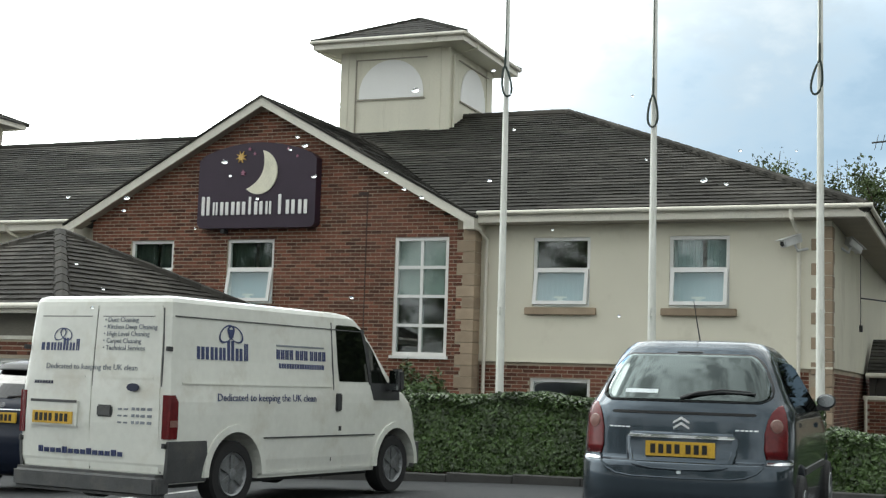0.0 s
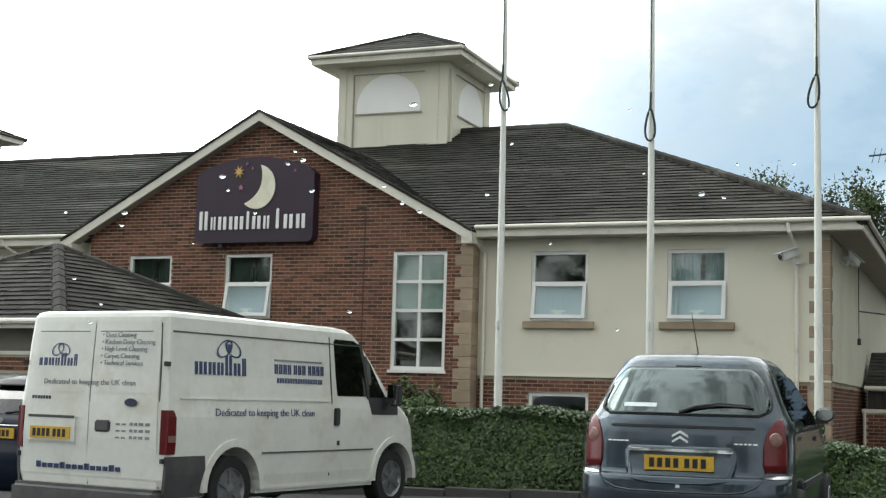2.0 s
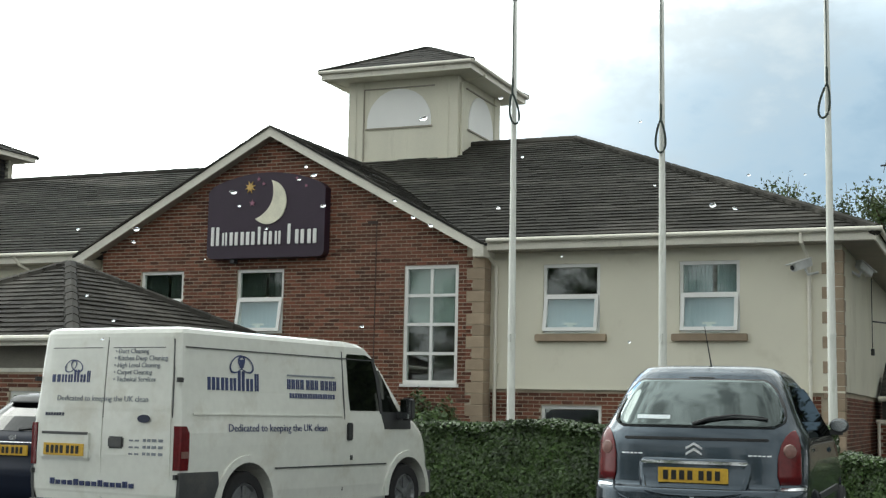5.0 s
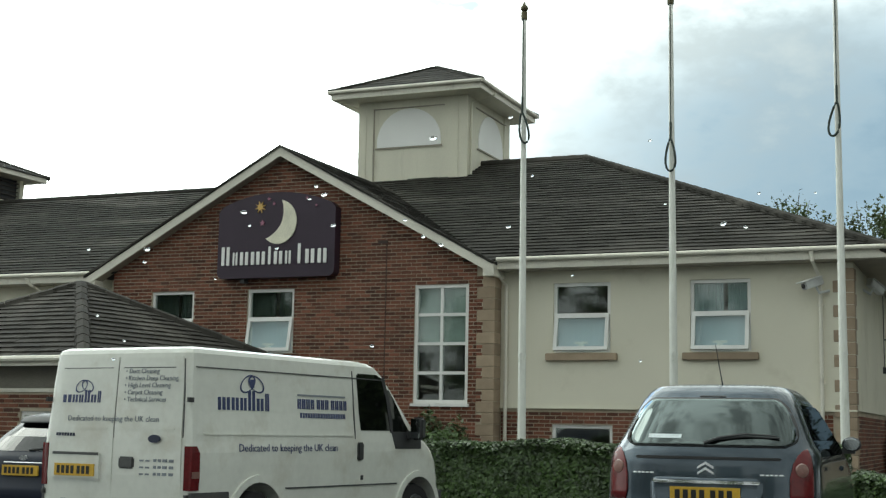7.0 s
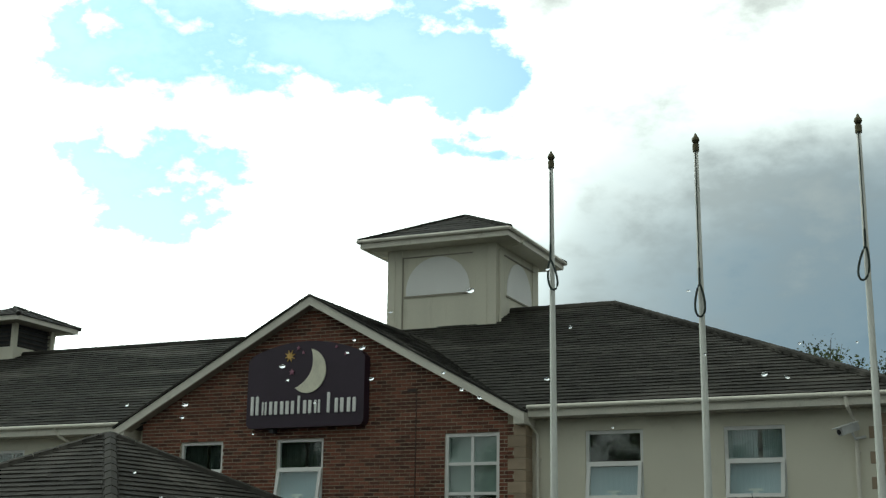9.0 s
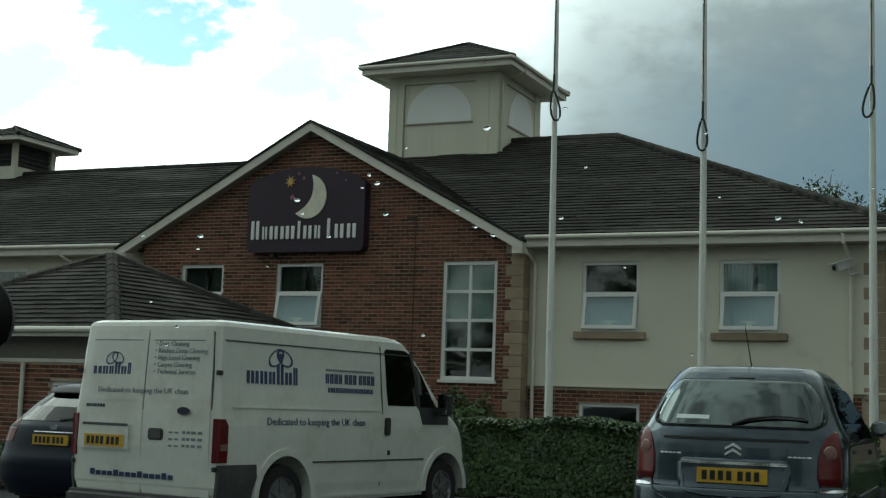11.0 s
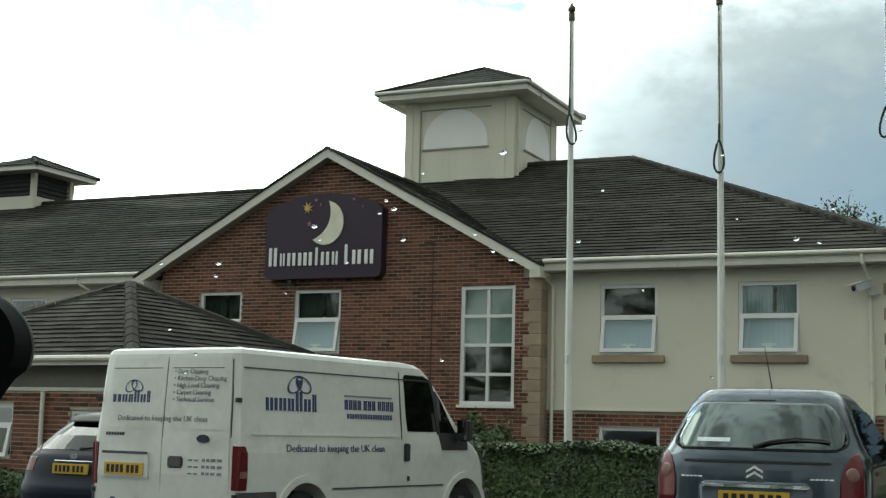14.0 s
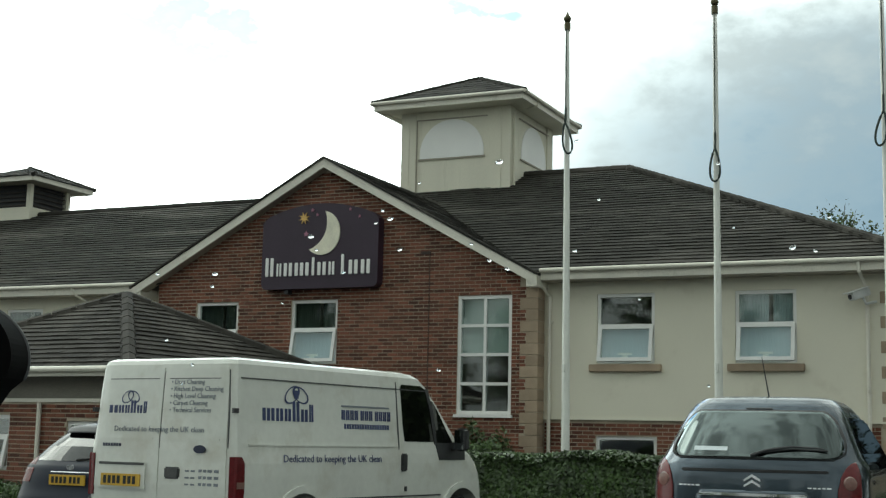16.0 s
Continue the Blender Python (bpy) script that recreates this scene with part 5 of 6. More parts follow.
class Shell:
    """A car body: for each height z its half width, rear y, front y, and the depth and squareness of the corners in plan."""

    def __init__(self, table, n_rear=3.2, n_front=2.6):
        self.t, self.nr, self.nf = table, n_rear, n_front

    def at(self, z):
        t = self.t
        z = max(t[0][0], min(t[-1][0], z))
        for a, b in zip(t, t[1:]):
            if a[0] <= z <= b[0]:
                f = (z - a[0]) / (b[0] - a[0])
                return [p + (q - p) * f for p, q in zip(a[1:], b[1:])]

    def rear(self, x, z):
        w, yr, yf, cr, cf = self.at(z)
        k = min(0.9999, abs(x) / w)
        return yr + cr * (1 - (1 - k ** self.nr) ** (1 / self.nr))

    def front(self, x, z):
        w, yr, yf, cr, cf = self.at(z)
        k = min(0.9999, abs(x) / w)
        return yf - cf * (1 - (1 - k ** self.nf) ** (1 / self.nf))

    def mesh(self, steps=3, n=22):
        bm = bmesh.new()
        zs = []
        for a, b in zip(self.t, self.t[1:]):
            zs += [a[0] + (b[0] - a[0]) * k / steps for k in range(steps)]
        zs.append(self.t[-1][0])
        rings = []
        for z in zs:
            w, yr, yf, cr, cf = self.at(z)
            ring = []
            for i in range(n + 1):
                a = math.pi * i / n
                c, s = math.cos(a), abs(math.sin(a))
                x = -w * (1 if c > 0 else -1) * abs(c) ** (2 / self.nr)
                ring.append((x, yr + cr * (1 - s ** (2 / self.nr)), z))
            for k in range(1, 8):
                ring.append((w, yr + cr + (yf - cf - yr - cr) * k / 8, z))
            for i in range(n + 1):
                a = math.pi * i / n
                c, s = math.cos(a), abs(math.sin(a))
                x = w * (1 if c > 0 else -1) * abs(c) ** (2 / self.nf)
                ring.append((x, yf - cf * (1 - s ** (2 / self.nf)), z))
            for k in range(1, 8):
                ring.append((-w, yf - cf + (yr + cr - yf + cf) * k / 8, z))
            rings.append([bm.verts.new(v) for v in ring])
        for a, b in zip(rings, rings[1:]):
            for k in range(len(a)):
                bm.faces.new((a[k], a[(k + 1) % len(a)], b[(k + 1) % len(a)], b[k]))
        bm.faces.new(rings[0][::-1])
        bm.faces.new(rings[-1])
        return bm

    def patch(self, where, rows, cols=12, off=0.004, skirt=0.02):
        """A panel that follows the body: rows of (z, a0, a1), a being x at the rear and the front, y on a side."""
        bm = bmesh.new()

        def point(a, z, o):
            if where == "rear":
                return (a, self.rear(a, z) - o, z)
            if where == "front":
                return (a, self.front(a, z) + o, z)
            w = self.at(z)[0] + o
            return (w if where == "right" else -w, a, z)
        g = [[bm.verts.new(point(a0 + (a1 - a0) * k / cols, z, off)) for k in range(cols + 1)] for z, a0, a1 in rows]
        for a, b in zip(g, g[1:]):
            for k in range(cols):
                bm.faces.new((a[k], a[k + 1], b[k + 1], b[k]))
        h = [[bm.verts.new(point(a0 + (a1 - a0) * k / cols, z, -skirt)) for k in range(cols + 1)] for z, a0, a1 in rows]
        edge = [(g[0][k], h[0][k]) for k in range(cols + 1)] + [(g[i][cols], h[i][cols]) for i in range(1, len(g))] + \
            [(g[-1][k], h[-1][k]) for k in range(cols - 1, -1, -1)] + [(g[i][0], h[i][0]) for i in range(len(g) - 2, 0, -1)]
        for (a, c), (b, d) in zip(edge, edge[1:] + edge[:1]):
            bm.faces.new((a, b, d, c))
        return bm


def add_wheel(parent, x, y, r, width, spokes=7, cover="alloy"):
    """A wheel whose outer face looks away from the car."""
    s = 1 if x > 0 else -1
    m = pose(x, y, r, 0, 90 * s, 0)
    w = part("wheel", lathe(bmesh.new(), [(r * 0.62, -width / 2), (r * 0.94, -width / 2), (r, -width / 2 + 0.03), (r, width / 2 - 0.03), (r * 0.95, width / 2), (r * 0.66, width / 2),
                                          (r * 0.64, width / 2 - 0.03)], m, 36), M["rubber"], parent, smooth=False)
    bm = lathe(bmesh.new(), [(r * 0.66, width / 2 - 0.025), (r * 0.63, width / 2 + 0.005), (r * 0.58, width / 2 - 0.005), (r * 0.54, width / 2 - 0.03), (0.05, width / 2 - 0.035)], m, 36)
    part("rim", bm, M[cover], w)
    bm = bmesh.new()
    for k in range(spokes):
        mk = m @ pose(0, 0, 0, 0, 0, 360 * k / spokes)
        prism(bm, [(0.04, -0.022), (r * 0.57, -0.032), (r * 0.57, 0.032), (0.04, 0.022)], width / 2 - 0.036, width / 2 - 0.006, "z", mk)
    part("spokes", bm, M[cover], w)
    part("hub_cap", lathe(bmesh.new(), [(0.06, width / 2 - 0.03), (0.055, width / 2 + 0.005), (0.02, width / 2 + 0.012)], m, 16), M[cover], w)


def arches(ys, r, x=1.2, depth=0.34, w=0.9):
    out = []
    for y in ys:
        for s in (-1, 1):
            out.append(lathe(bmesh.new(), [(r, -depth), (r, depth)], pose(s * w, y, 0.33, 0, 90, 0), 28))
    return out


def plate_bars(parent, plate, x0, x1, z0, z1, y, count=7, mat="black_ink"):
    w = (x1 - x0) / (count + 1.2)
    for k in range(count):
        a = x0 + w * (0.45 + k + (0.35 if k > 3 else 0))
        part("plate_bar", boxes((a, a + w * 0.62, y - 0.004, y, z0 + 0.02, z1 - 0.02)), M[mat], plate)


def build_van():
    h = 8.0
    v = thing("white_van", "dirty white panel van with blue lettering and grey bumpers", "van")
    sh = Shell([(0.27, 0.90, 0.08, 4.50, 0.06, 0.25), (0.45, 0.925, 0.03, 4.59, 0.06, 0.3), (0.70, 0.935, 0.02, 4.61, 0.07, 0.36), (0.90, 0.94, 0.02, 4.57, 0.07, 0.40),
                (1.02, 0.94, 0.02, 4.50, 0.07, 0.42), (1.12, 0.935, 0.02, 4.36, 0.07, 0.40), (1.22, 0.925, 0.025, 4.12, 0.07, 0.34), (1.40, 0.905, 0.035, 3.92, 0.07, 0.32),
                (1.65, 0.89, 0.045, 3.64, 0.07, 0.30), (1.83, 0.875, 0.06, 3.42, 0.07, 0.28), (1.91, 0.867, 0.065, 3.30, 0.07, 0.30), (1.948, 0.848, 0.08, 3.18, 0.08, 0.3),
                (1.968, 0.80, 0.12, 3.05, 0.10, 0.3), (1.98, 0.50, 0.4, 2.6, 0.1, 0.2)], 6.0, 3.0)
    sh.t = [(z if z < 1.2 else 1.2 + (z - 1.2) * 1.035, *rest) for z, *rest in sh.t]
    YW0, YW1 = 1.02, 3.95
    bm = carve(sh.mesh(2, 20), arches((YW0, YW1), 0.41))
    part("body", bm, M["van"], v, smooth=False)
    part("underbody", boxes((-0.75, 0.75, 0.3, 4.5, 0.22, 0.30)), M["black_plastic"], v)
    for y in (YW0, YW1):
        for s in (-1, 1):
            add_wheel(v, s * 0.815, y, 0.325, 0.20, 6)
            bm = bmesh.new()
            k0 = 16
            for i in range(k0):
                a, b = math.pi * (i / k0 * 1.02 - 0.01), math.pi * ((i + 1) / k0 * 1.02 - 0.01)
                q = [(y + r * math.cos(t), 0.33 + r * math.sin(t)) for r, t in ((0.405, a), (0.475, a), (0.475, b), (0.405, b))]
                prism(bm, q, s * 0.88, s * 0.955, "x")
            bmesh.ops.remove_doubles(bm, verts=bm.verts, dist=1e-4)
            part("arch_lip", bm, M["van"], v)
    # rear: bumper, doors, seam, lamps, plate
    part("rear_bumper", bevelled(boxes((-0.91, 0.91, -0.08, 0.14, 0.15, 0.36)), 0.04, 3), M["grey_plastic"], v, "scuffed grey rear bumper")
    part("bumper_corner", sh.patch("right", [(0.28, 0.05, 0.62), (0.5, 0.04, 0.60), (0.66, 0.04, 0.57)], 6, 0.015), M["grey_plastic"], v)
    part("bumper_corner", sh.patch("left", [(0.28, 0.05, 0.62), (0.5, 0.04, 0.60), (0.66, 0.04, 0.57)], 6, 0.015), M["grey_plastic"], v)
    part("sill_trim", sh.patch("right", [(0.30, 1.45, 3.52), (0.33, 1.45, 3.52)], 4, 0.012), M["van"], v)
    part("rub_strip", sh.patch("right", [(0.66, 1.46, 3.50), (0.675, 1.46, 3.50)], 4, 0.010), M["grey_plastic"], v)
    part("waist_crease", sh.patch("right", [(1.185, 0.20, 2.62), (1.20, 0.20, 2.62)], 4, 0.010), M["van"], v)
    part("roof_rail_crease", sh.patch("right", [(1.80, 0.12, 3.3), (1.812, 0.12, 3.3)], 4, 0.008), M["grey_plastic"], v)
    for a, b in ((-0.86, -0.016), (0.0, 0.83)):
        d = part("rear_door", sh.patch("rear", [(z, a * k, b * k) for z, k in ((0.33, 0.96), (0.37, 1), (0.8, 1), (1.2, 0.99), (1.5, 0.98), (1.78, 0.96), (1.86, 0.95), (1.90, 0.93))], 10, 0.012), M["van"], v)
        part("door_recess", sh.patch("rear", [(z, a * k + 0.08, b * k - 0.08) for z, k in ((1.225, 0.99), (1.235, 0.99))], 6, 0.016), M["van"], d)
        part("upper_pressing", sh.patch("rear", [(z, a * k + 0.06, b * k - 0.06) for z, k in ((1.795, 0.92), (1.803, 0.92))], 6, 0.0135), M["grey_plastic"], d)
    part("door_gap", sh.patch("rear", [(0.37, -0.016, 0.0), (1.2, -0.016, 0.0), (1.87, -0.015, 0.0)], 1, 0.005), M["grey_plastic"], v)
    part("door_gap", sh.patch("rear", [(0.37, 0.838, 0.850), (1.2, 0.828, 0.840), (1.6, 0.812, 0.824), (1.88, 0.785, 0.797)], 1, 0.004), M["grey_plastic"], v)
    for s in (1, -1):
        l = part("tail_lamp", sh.patch("right" if s > 0 else "left", [(0.68, 0.03, 0.145), (0.80, 0.03, 0.15), (1.02, 0.03, 0.14), (1.08, 0.03, 0.10)], 6, 0.012), M["red"], v, "red tail lamp")
        part("reverse_lens", sh.patch("right" if s > 0 else "left", [(0.79, 0.04, 0.145), (0.85, 0.04, 0.145)], 5, 0.015), M["lamp_clear"], l)
        bm = sh.patch("rear", [(0.68, 0.87 * s, 0.925 * s), (1.08, 0.87 * s, 0.925 * s)], 4, 0.014)
        part("lamp_edge", bm, M["red"], l)
        for z in (0.62, 1.50):
            part("door_hinge", boxes((s * 0.905 - 0.012, s * 0.905 + 0.012, 0.0, 0.07, z - 0.022, z + 0.022)), M["black_plastic"], v)
    rp = part("plate_recess", bevelled(boxes((-0.80, -0.14, -0.012, 0.03, 0.735, 1.01)), 0.02), M["van"], v)
    # grey strip paints the shade under the recess's upper edge
    part("recess_shade", boxes((-0.77, -0.17, -0.016, -0.010, 0.975, 1.0)), M["grey_plastic"], rp)
    pl = part("number_plate", boxes((-0.73, -0.21, -0.022, -0.012, 0.775, 0.89)), M["plate"], v, "yellow number plate")
    plate_bars(v, pl, -0.72, -0.22, 0.775, 0.89, -0.022)
    part("door_handle", bevelled(boxes((0.08, 0.27, -0.012, 0.03, 0.86, 0.97)), 0.015), M["grey_plastic"], v)
    part("badge", lathe(bmesh.new(), [(0.075, 0), (0.075, 0.008)], Matrix.Translation((0.52, -0.002, 1.14)) @ Matrix.Diagonal((1, 1, 0.5, 1)) @ pose(0, 0, 0, 90), 20), M["ink"], v)
    # side: door window, seam, mirror, handle
    part("door_window", sh.patch("right", [(1.25, 2.78, 3.36), (1.45, 2.76, 3.34), (1.70, 2.74, 3.26), (1.83, 2.73, 3.20), (1.86, 2.76, 3.12)], 8, 0.006), M["van_glass"], v)
    part("quarter_window", sh.patch("right", [(1.22, 3.42, 3.78), (1.35, 3.42, 3.66), (1.6, 3.36, 3.46), (1.7, 3.33, 3.36)], 6, 0.006), M["van_glass"], v)
    part("window_trim", sh.patch("right", [(1.05, 3.46, 4.00), (1.15, 3.42, 4.0), (1.24, 3.39, 3.9)], 6, 0.008), M["black_plastic"], v)
    part("pillar_trim", sh.patch("right", [(1.22, 3.37, 3.42), (1.6, 3.30, 3.36), (1.83, 3.21, 3.27)], 2, 0.009), M["black_plastic"], v)
    part("windscreen", sh.patch("front", [(1.24, -0.78, 0.78), (1.5, -0.76, 0.76), (1.80, -0.72, 0.72)], 14, 0.006), M["van_glass"], v)
    part("left_window", sh.patch("left", [(1.25, 2.78, 3.7), (1.60, 2.75, 3.45), (1.84, 2.76, 3.15)], 8, 0.006), M["van_glass"], v)
    part("door_seam", sh.patch("right", [(0.40, 2.66, 2.675), (1.2, 2.66, 2.675), (1.88, 2.64, 2.655)], 1, 0.005), M["grey_plastic"], v)
    part("door_pull", bevelled(boxes((0.93, 0.965, 2.70, 2.80, 0.93, 1.12)), 0.012), M["black_plastic"], v)
    part("filler_cap", boxes((0.935, 0.945, 2.78, 2.82, 0.72, 0.77)), M["black_plastic"], v)
    for s in (1, -1):
        mr = part("mirror", bevelled(boxes(*[(0.99, 1.14, 3.68, 3.80, 1.15, 1.41)] if s > 0 else [(-1.14, -0.99, 3.68, 3.80, 1.15, 1.41)]), 0.03, 3), M["black_plastic"], v, "large black door mirror")
        part("mirror_arm", bevelled(boxes((min(s * 0.88, s * 1.0), max(s * 0.88, s * 1.0), 3.70, 3.79, 1.16, 1.25)), 0.01), M["black_plastic"], mr)
        part("mirror_glass", boxes((min(s * 1.0, s * 1.10), max(s * 1.0, s * 1.12), 3.674, 3.68, 1.17, 1.39)), M["mirror_dim"], mr)
    part("front_bumper", bevelled(boxes((-0.87, 0.87, 4.30, 4.65, 0.26, 0.62)), 0.06, 3), M["grey_plastic"], v)
    part("cab_floor", boxes((-0.8, 0.8, 2.6, 4.1, 0.60, 0.65)), M["dark_inside"], v)

    # lettering; logos and numbers as plain bars
    def on_side(y, z):
        w = sh.at(z)[0] + 0.008
        lean = math.degrees(math.atan2(sh.at(z)[0] - sh.at(z + 0.15)[0], 0.15))
        return Matrix.Translation((w, y, z)) @ Euler((radians(90), 0, radians(90))).to_matrix().to_4x4() @ Euler((radians(-lean), 0, 0)).to_matrix().to_4x4()

    def side_bars(y0, z0, bars, mat):
        for dy, w, hh in bars:
            for a, k in strokes(w):
                part("letter_bar", sh.patch("right", [(z0, y0 + dy + a, y0 + dy + a + k), (z0 + hh, y0 + dy + a, y0 + dy + a + k)], 2, 0.006, 0.0), M[mat], v)
    side_bars(0.42, 1.42, ((0.0, 0.17, 0.12), (0.20, 0.10, 0.12), (0.33, 0.09, 0.12), (0.45, 0.10, 0.19), (0.58, 0.10, 0.12), (0.71, 0.06, 0.17)), "ink_blue")
    side_bars(1.66, 1.455, tuple((0.075 * k + (0.03 if k > 3 else 0) + (0.03 if k > 6 else 0), 0.055, 0.10) for k in range(11)), "ink_blue")
    side_bars(1.70, 1.365, tuple((0.09 * k, 0.075, 0.05) for k in range(9)), "ink_blue")
    side_bars(1.66, 1.585, ((0.0, 0.84, 0.018),), "ink_grey")
    lettering("Dedicated to keeping the UK clean", 0.105, on_side(0.70, 1.03), M["ink_blue"], v, width=1.62)

    def ring(cy, cz, ry, rz, tilt, where):
        bm = bmesh.new()
        n = 28
        for i in range(n):
            q = []
            for rr, k in ((0.82, i), (1.0, i), (1.0, i + 1), (0.82, i + 1)):
                a = 2 * math.pi * k / n
                p, s_ = ry * rr * math.cos(a), rz * rr * math.sin(a)
                yy, zz = cy + p * math.cos(tilt) - s_ * math.sin(tilt), cz + p * math.sin(tilt) + s_ * math.cos(tilt)
                q.append(bm.verts.new((sh.at(zz)[0] + 0.007, yy, zz) if where == "right" else (yy, sh.rear(yy, zz) - 0.016, zz)))
            bm.faces.new(q)
        part("logo_ring", bm, M["ink_blue"], v)
    ring(0.86, 1.675, 0.13, 0.075, 0.5, "right")
    ring(0.99, 1.675, 0.13, 0.075, -0.4, "right")
    part("logo_dot", sh.patch("right", [(1.64, 0.90, 0.96), (1.72, 0.90, 0.96)], 2, 0.006, 0.0), M["ink_blue"], v)
    ring(-0.47, 1.625, 0.085, 0.055, 0.5, "rear")
    ring(-0.39, 1.625, 0.085, 0.055, -0.4, "rear")

    def rear_bars(x0, z0, bars, mat):
        for dx, w, hh in bars:
            for a, k in strokes(w):
                part("letter_bar", sh.patch("rear", [(z0, x0 + dx + a, x0 + dx + a + k), (z0 + hh, x0 + dx + a, x0 + dx + a + k)], 2, 0.0155, 0.0), M[mat], v)
    rear_bars(-0.71, 1.47, ((0.0, 0.11, 0.075), (0.13, 0.065, 0.075), (0.215, 0.055, 0.075), (0.29, 0.065, 0.12), (0.375, 0.065, 0.075), (0.46, 0.04, 0.11)), "ink_blue")
    rear_bars(-0.66, 0.50, tuple((0.078 * k, 0.05, 0.042 if k % 4 else 0.058) for k in range(14)), "ink_blue")
    rear_bars(-0.76, 1.15, tuple((0.037 * k, 0.025, 0.03) for k in range(7)), "ink")
    for k in range(3):
        rear_bars(0.34, 0.93 - 0.062 * k, ((0.0, 0.12, 0.016), (0.17, 0.09, 0.026), (0.28, 0.13, 0.026)), "ink_grey")

    def on_rear(x, z):
        lean = math.degrees(math.atan2(sh.rear(x, z + 0.2) - sh.rear(x, z), 0.2))
        return Matrix.Translation((x, sh.rear(x, z) - 0.017, z)) @ Euler((radians(90 - lean), 0, 0)).to_matrix().to_4x4()
    for k, words in enumerate(("\u2022 Duct Cleaning", "\u2022 Kitchen Deep Cleaning", "\u2022 High Level Cleaning", "\u2022 Carpet Cleaning", "\u2022 Technical Services")):
        lettering(words, 0.066, on_rear(0.09, 1.745 - 0.066 * k), M["ink_grey"], v)
    lettering("Dedicated to keeping the UK clean", 0.075, on_rear(-0.62, 1.295), M["ink_grey"], v, width=1.16)
    hr = radians(h)
    m = pose(-6.906 - 0.93 * math.cos(hr), 10.554 + 0.93 * math.sin(hr), -0.015, 0, 0, -h)
    v.matrix_world = m


build_van()


def build_mpv():
    c = thing("blue_car", "dark blue-grey people carrier parked with its back outwards", "car")
    sh = Shell([(0.20, 0.80, 0.14, 4.10, 0.25, 0.4), (0.30, 0.845, 0.05, 4.20, 0.28, 0.5), (0.45, 0.865, 0.02, 4.26, 0.30, 0.55), (0.60, 0.87, 0.02, 4.26, 0.30, 0.6), (0.70, 0.87, 0.03, 4.20, 0.30, 0.6),
                (0.735, 0.872, 0.09, 4.14, 0.30, 0.6), (0.80, 0.875, 0.10, 4.06, 0.30, 0.65), (0.95, 0.872, 0.115, 3.80, 0.30, 0.65), (1.05, 0.865, 0.13, 3.45, 0.30, 0.6),
                (1.12, 0.845, 0.155, 3.18, 0.30, 0.5), (1.18, 0.805, 0.19, 3.05, 0.30, 0.45), (1.30, 0.745, 0.28, 2.82, 0.28, 0.4), (1.42, 0.695, 0.37, 2.55, 0.27, 0.4), (1.52, 0.645, 0.46, 2.3, 0.26, 0.4),
                (1.585, 0.60, 0.52, 2.1, 0.26, 0.4), (1.63, 0.55, 0.60, 1.9, 0.26, 0.35), (1.65, 0.46, 0.74, 1.7, 0.24, 0.3), (1.658, 0.2, 1.0, 1.5, 0.1, 0.1)], 2.9, 2.6)
    sh.t = [(z, w * 0.935, yr, yf, cr * 1.5, cf) for z, w, yr, yf, cr, cf in sh.t]
    Y0, Y1 = 0.80, 3.55
    part("body", carve(sh.mesh(3, 26), arches((Y0, Y1), 0.37, w=0.85, depth=0.30)), M["blue_paint"], c, smooth=True)
    part("underbody", boxes((-0.7, 0.7, 0.3, 4.0, 0.17, 0.24)), M["black_plastic"], c)
    for y in (Y0, Y1):
        for s in (-1, 1):
            add_wheel(c, s * 0.755, y, 0.31, 0.19, 7)
    # rear window with rounded corners
    win = [(1.175, 0.55), (1.185, 0.60), (1.21, 0.63), (1.26, 0.635), (1.32, 0.62), (1.40, 0.585), (1.47, 0.545), (1.51, 0.505), (1.528, 0.46)]
    part("rear_window_seal", sh.patch("rear", [(z - 0.012 if i == 0 else z + (0.012 if i == len(win) - 1 else 0), -w - 0.022, w + 0.022) for i, (z, w) in enumerate(win)], 20, 0.004), M["black_plastic"], c, smooth=True)
    part("rear_window", sh.patch("rear", [(z, -w, w) for z, w in win], 20, 0.009), M["car_glass"], c, "dark tinted rear window", smooth=True)
    part("window_sticker", sh.patch("rear", [(1.225, -0.46, -0.20), (1.255, -0.46, -0.20)], 5, 0.0105, 0.0), M["paper"], c)
    part("parcel_shade", sh.patch("rear", [(1.235, 0.12, 0.30), (1.27, 0.14, 0.28)], 5, -0.10, 0.105), M["paper"], c)
    # wiper
    bm = tube(bmesh.new(), [(-0.02, sh.rear(0.0, 1.19) - 0.03, 1.19), (0.10, sh.rear(0.1, 1.235) - 0.035, 1.235), (0.28, sh.rear(0.28, 1.26) - 0.035, 1.262), (0.50, sh.rear(0.5, 1.25) - 0.03, 1.25)], [0.015, 0.011, 0.009, 0.006], 6)
    tube(bm, [(0.03, sh.rear(0.03, 1.215) - 0.022, 1.212), (0.28, sh.rear(0.28, 1.245) - 0.024, 1.245), (0.53, sh.rear(0.53, 1.23) - 0.022, 1.235)], 0.008, 6)
    part("wiper", bm, M["black_plastic"], c)
    part("hatch_crease", sh.patch("rear", [(1.070, -0.53, 0.53), (1.079, -0.55, 0.55), (1.090, -0.53, 0.53)], 16, 0.006), M["rubber"], c)
    # tail lamps
    for s in (-1, 1):
        rows = [(0.755, 0.625, 0.872), (0.82, 0.608, 0.8745), (0.95, 0.61, 0.871), (1.05, 0.632, 0.864), (1.11, 0.66, 0.80), (1.145, 0.69, 0.77), (1.16, 0.715, 0.75)]
        rows = [(z, s * a, s * min(b, sh.at(z)[0] * 0.94)) for z, a, b in rows]
